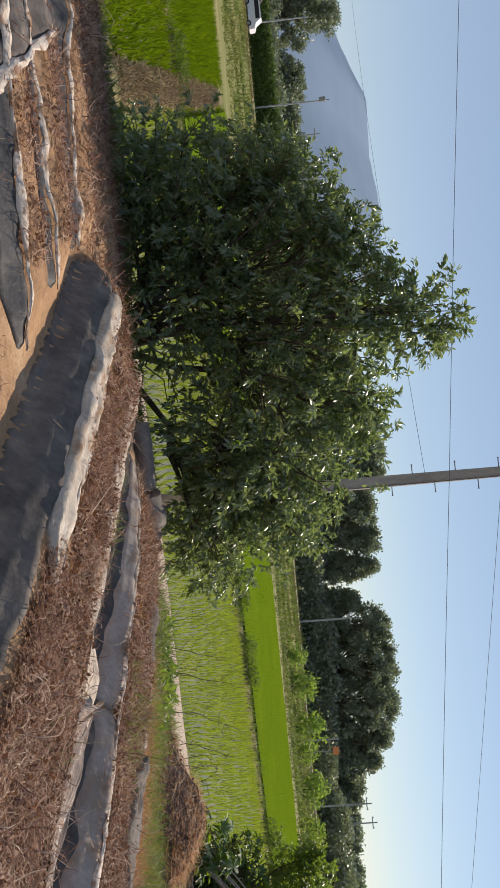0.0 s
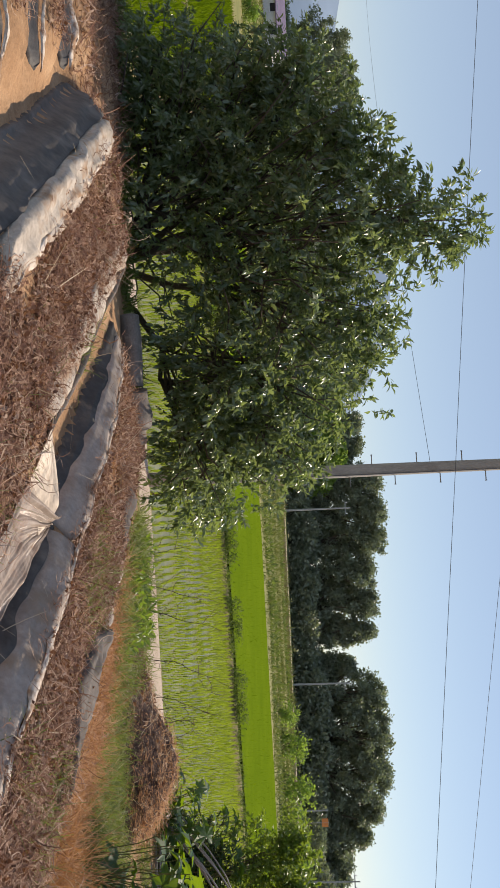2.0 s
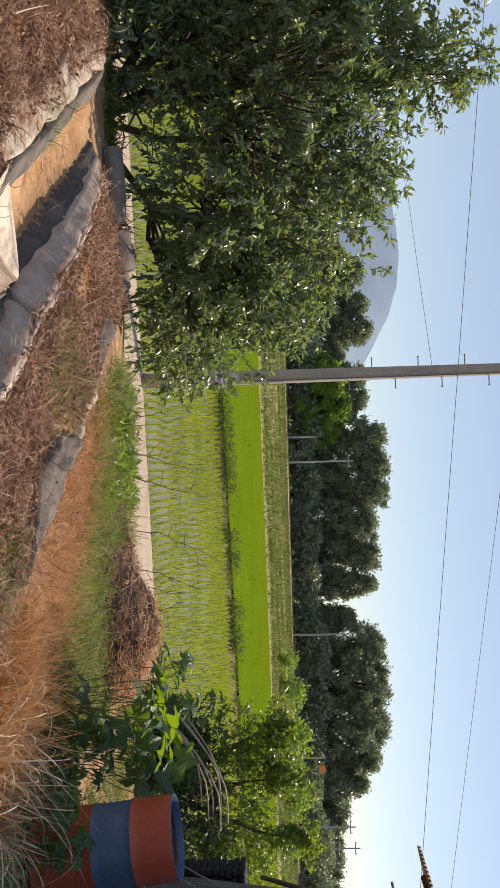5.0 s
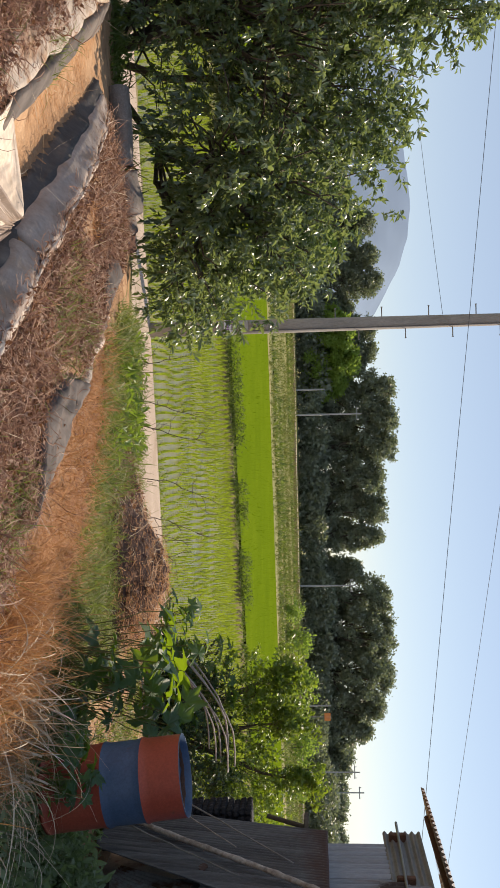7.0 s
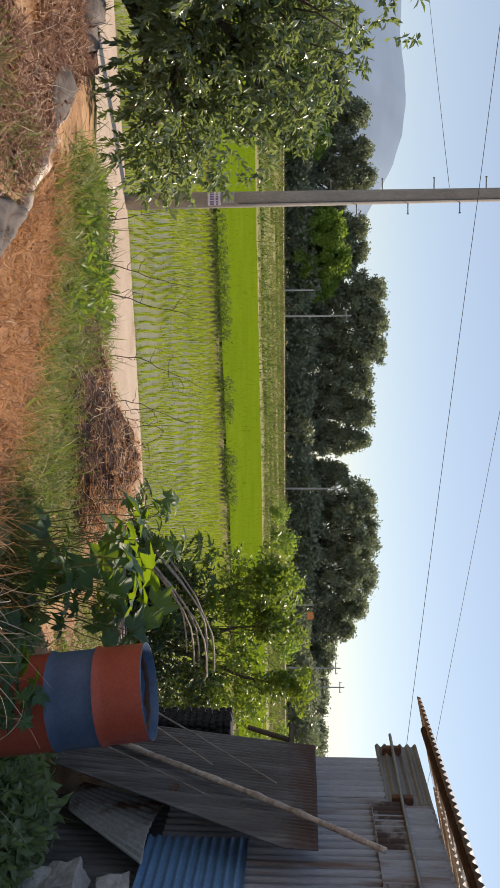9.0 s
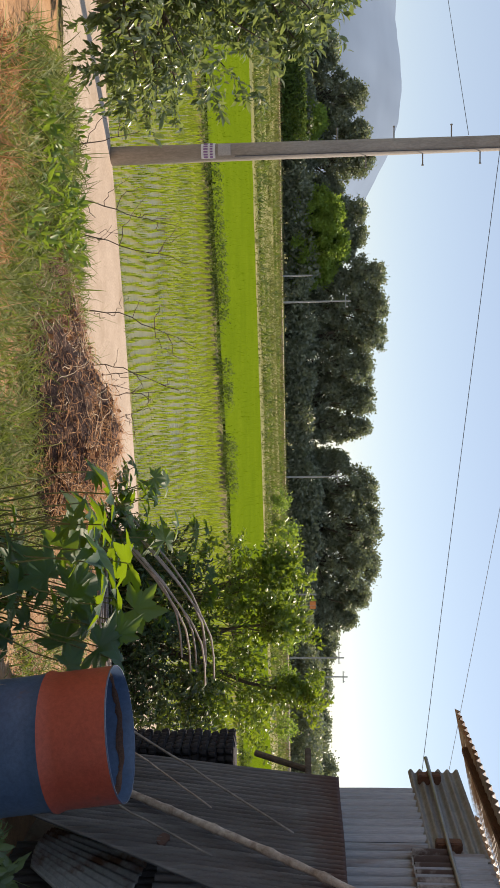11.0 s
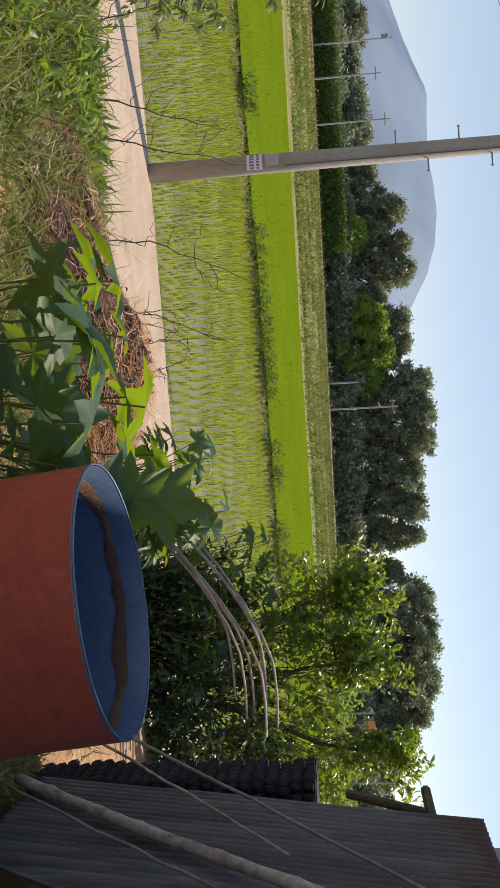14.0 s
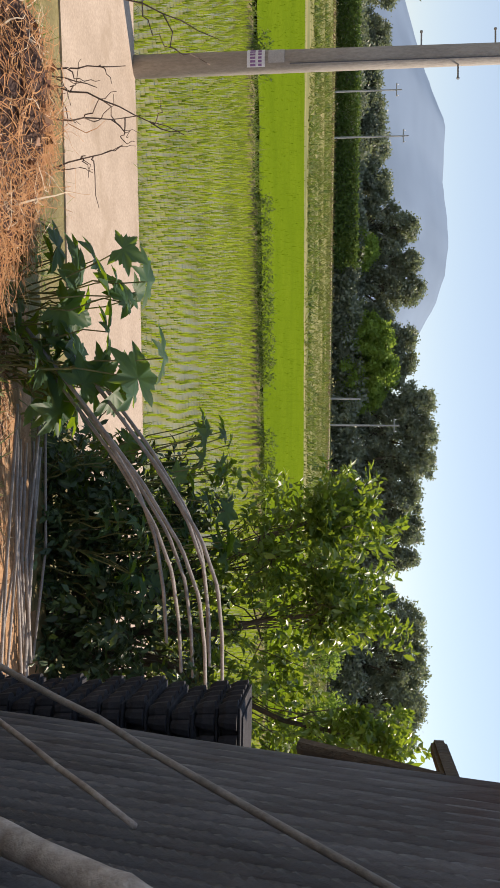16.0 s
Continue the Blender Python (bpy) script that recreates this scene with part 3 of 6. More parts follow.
ground = tagged(new("ground", mesh_of("ground", gv, gf, [M_SOIL, M_BANK, M_MEADOW], True, slots)), "dry reddish garden soil falling to rough fields", "ground", kind="structure")


def strip(xs, near_of, far_of, z, thick, cells=6):
    vs, fs = [], []
    for x in xs:
        for k in range(cells + 1):
            y = near_of(x) + (far_of(x) - near_of(x)) * k / cells
            vs.append((x, y, z))
    m = cells + 1
    n = len(xs)
    for i in range(n - 1):
        for k in range(cells):
            fs.append((i * m + k, (i + 1) * m + k, (i + 1) * m + k + 1, i * m + k + 1))
    low = len(vs)
    for x in xs:
        vs += [(x, near_of(x), z - thick), (x, far_of(x), z - thick)]
    for i in range(n - 1):
        fs.append((i * m, low + 2 * i, low + 2 * i + 2, (i + 1) * m))
        fs.append((i * m + cells, (i + 1) * m + cells, low + 2 * i + 3, low + 2 * i + 1))
    return vs, fs


xs = np.arange(-90, 91, 1.0)
rv, rf = strip(xs, lambda x: road_far(x) - ROAD_W + 0.05 * math.sin(x), lambda x: road_far(x) + 0.04 * math.sin(x * 0.7), -1.44, 0.12)
solo("road", rv, rf, M_ROAD, "pale dusty concrete farm road below the garden", "road", kind="structure")
wv, wf = strip(xs, lambda x: road_far(x) + 0.2, lambda x: third_y(x) - 0.1, -1.63, 0.02, 2)
solo("water", wv, wf, M_WATER, "shallow muddy water of the flooded rice paddies", "water", kind="structure")
wv, wf = strip(np.arange(-160, 161, 4.0), lambda x: 96 + 0.02 * x, lambda x: 98.6 + 0.02 * x, -0.72, 0.4)
solo("far_road", wv, wf, M_ROAD, "distant pale road before the tree line", "road", kind="structure")

# ---- hills and far trees ----
def hill(name, pts, y, depth, label):
    xs = np.linspace(pts[0][0], pts[-1][0], 90)
    top = np.interp(xs, [p[0] for p in pts], [p[1] for p in pts])
    top = top + np.array([3.0 * noise.noise((x * 0.02, 3.1, 0)) + 1.2 * noise.noise((x * 0.09, 1.1, 0)) for x in xs])
    vs, fs, m = [], [], 9
    for i, x in enumerate(xs):
        for k in range(m):
            s = k / (m - 1)
            vs.append((x + 5 * noise.noise((x * 0.01, k * 1.3, 2)), y - depth * (1 - s) + 7 * noise.noise((x * 0.013, k * 0.9, 7)), -4 + (top[i] + 4) * s ** 0.8))
    for i in range(len(xs) - 1):
        for k in range(m - 1):
            fs.append((i * m + k, (i + 1) * m + k, (i + 1) * m + k + 1, i * m + k + 1))
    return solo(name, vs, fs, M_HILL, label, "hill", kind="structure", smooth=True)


hill("backdrop_hill", [(-1900, 120), (-1500, 190), (-1150, 120), (-950, 175), (-830, 222), (-690, 216), (-555, 232), (-480, 222), (-400, 200), (-305, 145), (-200, 62), (-100, 20), (20, -4)], 2000, 500, "forested hill in the distance, haze painted into its blue-grey colour")


CHIP_V, CHIP_F = np.array([(0, 0, 0), (-0.34, 0.5, 0.1), (0, 1, 0), (0.34, 0.5, 0.1)]), np.array([(0, 3, 2, 1)])


def far_tree(x, y, top, w, mat, seed, low=0.06, z0=-0.9):
    """A domed crown of many leafy puffs over a trunk with limbs."""
    r = np.random.default_rng(seed)
    h = top - z0
    tree = thing("tree", "dark leafy tree in the distant tree line" if mat is M_FARLEAF else "lighter green leafy tree in the distant tree line", "tree", "distant tree line", at=(x, y, z0))
    parts = [tube([(0, 0, -0.4), (0.1, 0, h * 0.35), (0.2, 0.1, h * 0.75)], [0.03 * h, 0.022 * h, 0.008 * h], 7)]
    w *= 1.15
    n = int(44 + 6.5 * w)
    pts = []
    for i in range(n):
        f = low + (0.97 - low) * ((i + r.uniform(0, 1)) / n) ** 0.85
        wide = w * 0.5 * (0.84 + 0.16 * f / 0.5 if f < 0.5 else max(0.05, 1 - ((f - 0.5) / 0.52) ** 2.4) ** 0.5)
        a, k = i * 2.4 + r.uniform(-0.5, 0.5), r.uniform(0.45, 1.0) if i % 4 else r.uniform(0.0, 0.4)
        rp = r.uniform(0.45, 1.1) * (0.45 + 0.06 * w)
        c = np.array([math.cos(a) * max(0.0, wide - 0.5 * rp) * k, math.sin(a) * max(0.0, wide - 0.5 * rp) * k, h * f - 0.55 * rp])
        if i % 3 == 0:
            parts.append(tube([(0.1, 0, h * 0.3), c * 0.55 + np.array([0, 0, h * 0.12]), c], [0.014 * h, 0.009 * h, 0.003 * h], 5))
        k = 200
        d = r.normal(size=(k, 3))
        d /= np.linalg.norm(d, axis=1)[:, None]
        pts.append(c + d * np.array([rp, rp, 0.72 * rp]) * (r.uniform(0.1, 1.0, (k, 1)) ** 0.6) + r.normal(size=(k, 3)) * 0.20)
    piece("trunk", *join(parts), M_BARK, tree)
    p = np.concatenate(pts)
    p[:, 2] = np.maximum(p[:, 2], 0.1 + 0.5 * low * h)
    v, f = leaves(p, turned(len(p)), r.uniform(0.18, 0.46, len(p)), TRI_V, TRI_F)
    piece("crown", v, f, mat, tree)
    return tree


TRI_V, TRI_F = np.array([(0, 0, 0), (-0.42, 0.75, 0.1), (0.42, 0.75, -0.1)]), np.array([(0, 2, 1)])
TREES = [(-66, 118, 11.3, 11), (-59, 113, 11.7, 9), (-52, 118, 6.4, 8), (-46, 116, 5.1, 7), (-41, 115, 5.7, 7), (-36.5, 114, 6.2, 7), (-31, 113, 6.4, 7), (-25.6, 112, 9.8, 5.6),
         (-21.5, 112, 10.1, 5.6), (-18, 112, 10.7, 5), (-14.6, 113, 6.8, 5), (-11.8, 112, 9.7, 4.6), (-8.7, 112, 9.7, 4.6), (-4.2, 112, 12.1, 6), (-0.5, 112, 12.3, 7), (3.0, 112, 12.1, 5.5),
         (7.0, 112, 10.5, 7), (11.2, 112, 10.6, 6.4), (14.6, 111.5, 10.1, 3.8), (18.9, 112.5, 7.2, 4), (22.5, 112, 10.9, 7), (27, 112, 11.4, 8.6), (32, 112, 11.2, 8.4), (36.2, 112, 10.0, 5.6),
         (39.4, 112, 8.2, 4.4), (43.5, 114, 5.6, 6), (49, 115, 4.8, 8), (56, 116, 4.6, 8), (64, 117, 5.5, 9)]
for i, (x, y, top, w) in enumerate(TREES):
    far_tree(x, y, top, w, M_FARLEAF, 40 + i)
for i, (x, y, top, w) in enumerate([(-11.6, 109.2, 6.7, 5.0), (-7.6, 109, 7.3, 6.0), (-4.6, 109.4, 5.4, 3.8), (-22, 109, 4.6, 5)]):
    far_tree(x, y, top, w, M_FARLIGHT, 80 + i, 0.2)


def far_shrub(x, y, h, w, mat, seed, z0, label, group):
    r = np.random.default_rng(seed)
    bush = thing("shrub", label, "shrub", group, at=(x, y, z0))
    piece("stem", *join([tube([(0, 0, -0.2), (0.3 * w * math.cos(a), 0.3 * w * math.sin(a), 0.6 * h)], [0.04, 0.015], 5) for a in (0.3, 2.2, 4.3)]), M_BARK, bush)
    k = 36
    d = r.normal(size=(k, 3))
    d /= np.linalg.norm(d, axis=1)[:, None]
    p = np.array([0, 0, h * 0.5]) + d * np.array([w * 0.45, w * 0.35, h * 0.46]) * r.uniform(0.5, 1.1, (k, 1))
    p = np.repeat(p, 24, axis=0) + r.normal(size=(k * 24, 3)) * 0.09 * h
    p[:, 2] = np.maximum(p[:, 2], 0.02)
    piece("crown", *leaves(p, turned(len(p)), r.uniform(0.10, 0.24, len(p)) * max(1.0, h * 0.6), LEAF_V * np.array([1.5, 1, 1])), mat, bush)


rs = np.random.default_rng(5)
for i in range(36):
    x = -70 + 3.9 * i + rs.uniform(-1, 1)
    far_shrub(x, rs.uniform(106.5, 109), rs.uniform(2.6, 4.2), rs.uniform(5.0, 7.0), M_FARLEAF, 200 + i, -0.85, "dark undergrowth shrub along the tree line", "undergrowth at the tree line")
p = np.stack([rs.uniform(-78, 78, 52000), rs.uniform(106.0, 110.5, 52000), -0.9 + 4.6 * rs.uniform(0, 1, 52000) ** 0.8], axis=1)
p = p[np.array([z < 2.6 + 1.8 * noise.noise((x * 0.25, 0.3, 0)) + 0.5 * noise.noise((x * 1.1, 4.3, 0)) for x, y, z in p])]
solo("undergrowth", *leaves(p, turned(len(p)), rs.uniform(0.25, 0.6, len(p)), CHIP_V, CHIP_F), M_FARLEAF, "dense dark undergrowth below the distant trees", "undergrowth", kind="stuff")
p = np.stack([rs.uniform(-78, -19, 17000), rs.uniform(104.6, 105.6, 17000), -0.6 + 2.7 * rs.uniform(0, 1, 17000) ** 0.9], axis=1)
solo("green_crop", *leaves(p, turned(len(p)), rs.uniform(0.2, 0.45, len(p)), CHIP_V, CHIP_F), M_CROP, "tall green crop before the distant trees", "crop", kind="stuff")
for i, (x, y, h) in enumerate([(16, 70, 1.6), (19, 72, 2.2), (23, 74, 2.6), (25.5, 75, 1.8), (29, 76, 2.4), (33, 77, 1.8), (-36, 60, 1.2), (36, 73, 1.9)]):
    far_shrub(x, y, h, h * 1.2, M_FARLIGHT, 300 + i, land_z(x, y), "green shrub on the rough meadow", "meadow shrubs")


def far_pole(x, y, z0, h, arm, lamp=False):
    pole = thing("utility_pole", "slender pale utility pole before the tree line", "utility pole", "distant utility poles", at=(x, y, z0))
    piece("shaft", *tube([(0, 0, -0.3), (0, 0, h)], [0.12, 0.08], 8), M_FARPOLE, pole)
    if arm:
        piece("cross_arm", *slab((-0.75, -0.06, h - 0.65), (0.75, 0.06, h - 0.53), 0.01), M_FARPOLE, pole)
        for dx in (-0.65, 0.0, 0.65):
            piece("insulator", *lathe([(0.0, h - 0.53), (0.05, h - 0.5), (0.06, h - 0.4), (0.03, h - 0.36), (0.0, h - 0.34)], 8, (dx, 0)), M_WHITE, pole)
    if lamp:
        piece("transformer", *lathe([(0.0, h - 1.3), (0.28, h - 1.28), (0.3, h - 0.6), (0.22, h - 0.52), (0.0, h - 0.5)], 12, (0, -0.4)), M_STEEL, pole)


for x, y, h, a, l in [(-0.75, 103, 7.7, True, False), (-3.7, 103, 3.4, False, False), (19.4, 103, 6.6, True, False), (41.3, 103, 6.6, True, False), (33.5, 103, 3.4, False, False), (-33.3, 103, 8.4, True, False),
                      (-38.6, 103, 7.6, True, False), (-43.0, 104, 9.2, False, True), (-52.9, 103, 7.6, True, False), (46.5, 110, 7.4, True, False)]:
    far_pole(x, y, -0.8, h, a, l)
sign = thing("warning_sign", "small orange sign on a thin post", "sign", at=(34.0, 100.4, -0.8))
piece("post", *tube([(0, 0, -0.2), (0, 0, 3.4)], 0.04, 6), M_FARPOLE, sign)
piece("board", *slab((-0.45, -0.03, 2.6), (0.45, 0.0, 3.3), 0.01), M_SIGN, sign)


def far_house(x, y, z, w, d, h, rise):
    house = thing("house", "low pale farm house with a dull purple roof", "house", at=(x, y, z))
    v = [(-w / 2, -d / 2, 0), (w / 2, -d / 2, 0), (w / 2, d / 2, 0), (-w / 2, d / 2, 0), (-w / 2, -d / 2, h), (w / 2, -d / 2, h), (w / 2, d / 2, h), (-w / 2, d / 2, h), (w / 2, 0, h + rise), (-w / 2, 0, h + rise)]
    piece("wall", v, [(0, 1, 5, 4), (1, 2, 6, 8, 5), (2, 3, 7, 6), (3, 0, 4, 9, 7)], M_WALLP, house)
    o, t = 0.35, 0.12
    for sgn in (-1, 1):
        a = [(-w / 2 - o, sgn * (d / 2 + o), h - 0.12), (w / 2 + o, sgn * (d / 2 + o), h - 0.12), (w / 2 + o, 0, h + rise + 0.06), (-w / 2 - o, 0, h + rise + 0.06)]
        vv = a + [(p[0], p[1], p[2] + t) for p in a]
        piece("roof", vv, [(0, 1, 2, 3), (4, 7, 6, 5), (0, 4, 5, 1), (1, 5, 6, 2), (2, 6, 7, 3), (3, 7, 4, 0)], M_ROOFP, house)
    for dx in (-0.28, 0.1):
        win = piece("window", *slab((dx * w, -d / 2 - 0.04, 0.9), (dx * w + 1.2, -d / 2 - 0.01, 1.9)), M_WHITE, house)
        piece("pane", *slab((dx * w + 0.08, -d / 2 - 0.06, 0.98), (dx * w + 1.12, -d / 2 - 0.045, 1.82)), M_BLACK, win)


far_house(-57.5, 97.5, -0.75, 7.5, 4.5, 1.7, 0.9)


def parked_van(x, y, z):
    van = thing("van", "small white van parked by the far road", "van", at=(x, y, z), turn=8)
    prof = [(-1.8, 0.35), (-1.8, 1.15), (-1.55, 1.75), (0.75, 1.8), (1.25, 1.15), (1.85, 0.95), (1.9, 0.35)]
    vs = [(px, s, pz) for s in (-0.75, 0.75) for px, pz in prof]
    k = len(prof)
    piece("body", vs, [tuple(range(k)), tuple(range(2 * k - 1, k - 1, -1))] + [(i, i + k, (i + 1) % k + k, (i + 1) % k) for i in range(k)], M_WHITE, van)
    piece("side_window", *slab((-1.3, -0.775, 1.15), (0.8, -0.752, 1.62)), M_BLACK, van)
    for dx in (-1.15, 1.2):
        wheel = piece("wheel", *tube([(dx, -0.8, 0.32), (dx, -0.6, 0.32)], 0.32, 14), M_BLACK, van)
        piece("rim", *tube([(dx, -0.815, 0.32), (dx, -0.805, 0.32)], 0.18, 10), M_STEEL, wheel)


parked_van(-50.5, 96.3, -0.72)

# ---- rice and field grass ----
def rice(name, inside, y_of, rows, spacing, step, x0, x1, h, mat, blades_each, label, z=-1.64, width=0.012, tidy=0.38, seg=2):
    pts = []
    for r in range(rows):
        xs = np.arange(x0, x1, step) + 0.16 * math.sin(r * 0.21) + RNG.uniform(-0.02, 0.02)
        for x in xs:
            y = y_of(x, r * spacing) + 0.05 * math.sin(x * 0.9 + r * 0.05)
            if inside(x, y):
                pts.append((x + RNG.normal() * 0.015 + 0.05 * math.sin(x * 0.7 + y * 0.9), y + RNG.normal() * 0.03, z))
    p = np.repeat(np.array(pts), blades_each, axis=0) + RNG.normal(size=(len(pts) * blades_each, 3)) * np.array([0.03, 0.012, 0])
    v, f = blades(p, RNG.uniform(0.7, 1.25, len(p)) * h, (0, 0, 1), width * RNG.uniform(0.8, 1.5, len(p)), seg, 0.35, tidy)
    solo(name, v, f, mat, label, "rice", kind="stuff")


def crossing(x, y):
    return (x + 9.0) + 0.42 * (y - 15.8)


def seedlings():
    """Young rice set in wavering lines that run away from the road, thinner near it."""
    r = np.random.default_rng(12)
    gx2, go = np.meshgrid(np.arange(-13, 24, 0.155), np.arange(0, 14.6, 0.262))
    gx2, go = gx2.ravel(), go.ravel()
    yy = ROAD_Y + ROAD_K * gx2 + 0.36 + go * (1 + 0.009 * gx2)
    sway = 0.12 * np.sin(go * 0.8 + 0.22 * gx2) + 0.05 * np.sin(go * 2.1 + 0.5 * gx2)
    keep = (yy < 30.4 + 0.34 * gx2 - 0.5) & ((gx2 + 9.0) + 0.42 * (yy - 15.8) > 2.7) & (r.uniform(0, 1, len(yy)) > 0.02)
    x, y, o = (gx2 + sway + r.normal(size=len(yy)) * 0.006)[keep], (yy + r.normal(size=len(yy)) * 0.02)[keep], go[keep]
    n = 6
    p = np.repeat(np.stack([x, y, np.full(len(x), -1.64)], axis=1), n, axis=0) + r.normal(size=(len(x) * n, 3)) * np.array([0.009, 0.03, 0])
    far = np.clip(np.repeat(o, n) / 10.0, 0, 1)
    v, f = blades(p, r.uniform(0.75, 1.2, len(p)) * (0.185 + 0.09 * far), (0, 0, 1), 0.020 * r.uniform(0.8, 1.5, len(p)), 2, 0.25, 0.07)
    solo("rice_seedlings", v, f, M_RICE, "young rice seedlings in flooded rows", "rice", kind="stuff")


def canopy():
    """The closed leaf cover of the further paddy, under its blade tips."""
    vs, fs, m = [], [], 150
    rows = np.linspace(0, 1, 56)
    for t in rows:
        for k in range(m):
            x0 = -22.0
            x = x0 + (46.0 - x0) * k / (m - 1)
            y = dike_y(x) + 0.5 + (third_y(x) - dike_y(x) - 0.95) * t
            x = max(x, -6.0 - 0.42 * (y - 15.8))
            vs.append((x, y, -1.385 + 0.03 * noise2(x, y, 0.9, 3) + 0.02 * noise2(x, y, 3.1, 5)))
    for i in range(len(rows) - 1):
        for k in range(m - 1):
            fs.append((i * m + k, i * m + k + 1, (i + 1) * m + k + 1, (i + 1) * m + k))
    solo("rice_canopy", vs, fs, M_CANOPY, "closed green leaf cover of the dense rice", "rice", kind="stuff", smooth=True)


seedlings()
canopy()
rice("dense_rice", lambda x, y: dike_y(x) + 0.4 < y < third_y(x) - 0.4 and crossing(x, y) > 2.7, lambda x, o: dike_y(x) + 0.5 + o, 105, 0.26, 0.24, -25, 44, 0.36, M_RICE2, 3, "dense bright green rice paddy", width=0.042, seg=1)
rice("left_rice", lambda x, y: road_far(x) + 0.5 < y < third_y(x) - 0.4 and crossing(x, y) < 1.58 and (y < 24 or x > -38), lambda x, o: road_far(x) + 0.6 + o, 150, 0.27, 0.24, -38, -8, 0.38, M_RICE2, 5, "bright green rice beyond the dry bank", width=0.06, seg=1)


def tufts(name, pts, length, lean, width, mat, label, category="grass", seg=3, droop=0.5, wild=0.6, each=1, sd=0.03):
    p = np.asarray(pts, dtype=float)
    if each > 1:
        p = np.repeat(p, each, axis=0) + RNG.normal(size=(len(p) * each, 3)) * np.array([sd, sd, 0])
    v, f = blades(p, RNG.uniform(0.55, 1.3, len(p)) * length, lean, width * RNG.uniform(0.7, 1.4, len(p)), seg, droop, wild)
    return solo(name, v, f, mat, label, category, kind="stuff")


def spread(n, x0, x1, y0, y1, keep):
    out = []
    while len(out) < n:
        x, y = RNG.uniform(x0, x1), RNG.uniform(y0, y1)
        if keep(x, y):
            out.append((x, y, land_z(x, y) - 0.01))
    return out


tufts("dike_weeds", [(x, dike_y(x) + RNG.normal() * 0.22, -1.5) for x in RNG.uniform(-16, 26, 1200)], 0.30, (0, 0, 1), 0.03, M_WEED, "weeds on the dike between the paddies", "weeds", 2, 0.4, 0.6, 5, 0.09)
lp = np.array([(x, dike_y(x) + RNG.normal() * 0.16, -1.46) for x in RNG.uniform(-14, 22, 1100) if noise.noise((x * 0.55, 7.7, 0)) > -0.02])
lp = np.repeat(lp, 14, axis=0) + RNG.normal(size=(len(lp) * 14, 3)) * np.array([0.09, 0.07, 0.03]) + np.array([0, 0, 1.0]) * RNG.uniform(0.0, 0.42, (len(lp) * 14, 1))
solo("dike_clumps", *leaves(lp, turned(len(lp), (0, -0.3, 0.4), 0.9), RNG.uniform(0.06, 0.13, len(lp)), OVAL_V, OVAL_F), M_WEED, "leafy weed clumps on the dike", "weeds", kind="stuff")
tufts("cross_bank_grass", spread(2600, -26, -6, 16, 45, lambda x, y: abs(crossing(x, y) - 2.15) < 0.55), 0.22, (0, 0, 1), 0.03, M_BROWN, "dry brown grass on the cross bank", "grass", 2, 0.6, 0.8, 4, 0.08)
tufts("road_edge_grass", [(x, road_far(x) + 0.16 + RNG.normal() * 0.10, -1.5) for x in RNG.uniform(-9, 14, 700)], 0.16, (0, 0, 1), 0.012, M_GRASS, "short weeds along the road edge", "grass", 2, 0.4, 0.7, 4, 0.04)
tufts("meadow_grass", spread(5200, -62, 56, 56, 95, lambda x, y: y > third_y(x) and noise2(x * 0.35, y, 0.22, 12) > -0.18), 0.55, (0, 0, 1), 0.08, M_FIELD, "rough green and straw meadow grass", "grass", 2, 0.5, 0.7, 4, 0.25)
for off, mat, lab in ((5.5, M_WEED, "row of dark weeds across the meadow"), (12.0, M_WEED, "row of dark weeds across the meadow"), (19.0, M_FIELD, "row of pale grass across the meadow"), (27.0, M_WEED, "row of dark weeds across the meadow"), (34.0, M_FIELD, "row of pale grass across the meadow")):
    pts = [(x, third_y(x) + off + RNG.normal() * 0.5, 0) for x in RNG.uniform(-55, 50, 1300) if noise.noise((x * 0.12, off, 0)) > -0.2]
    tufts("meadow_row", [(x, y, land_z(x, y)) for x, y, _ in pts], 0.7, (0, 0, 1), 0.11, mat, lab, "weeds", 2, 0.5, 0.7, 4, 0.2)
tufts("meadow_straw", spread(1800, -62, 56, 56, 96, lambda x, y: y > third_y(x) and noise2(x * 0.35, y, 0.22, 12) < 0.05), 0.5, (0, 0, 1), 0.08, M_FIELD, "dry olive-brown meadow grass", "grass", 2, 0.5, 0.7, 4, 0.25)

tufts("brown_verge", [(x, y, land_z(x, y)) for x, y in zip(RNG.uniform(-75, 55, 1900), RNG.uniform(90.5, 95.3, 1900))], 0.42, (0, 0, 1), 0.12, M_BROWN, "brown dry verge along the far road", "grass", 2, 0.5, 0.7, 4, 0.25)

# ---- the concrete pole by the road, and its wires ----
PX, PY = 0.90, 16.62
pole = thing("utility_pole", "tall round concrete utility pole with step bolts at the road edge", "utility pole", at=(PX, PY, -1.55))
piece("shaft", *tube([(0, 0, -0.3), (0, 0, 3), (0, 0, 7), (0, 0, 12.5)], [0.132, 0.118, 0.099, 0.076], 32), M_CONC, pole, smooth=True)


def wrap(z0, z1, r, a0, a1, n=14, thick=0.004):
    vs = []
    for k in range(n + 1):
        a = radians(a0 + (a1 - a0) * k / n)
        for z in (z0, z1):
            vs += [(r * math.cos(a), r * math.sin(a), z), ((r + thick) * math.cos(a), (r + thick) * math.sin(a), z)]
    fs = []
    for k in range(n):
        i, j = 4 * k, 4 * k + 4
        fs += [(i + 1, j + 1, j + 3, i + 3), (i, i + 2, j + 2, j), (i, j, j + 1, i + 1), (i + 2, i + 3, j + 3, j + 2)]
    return vs, fs


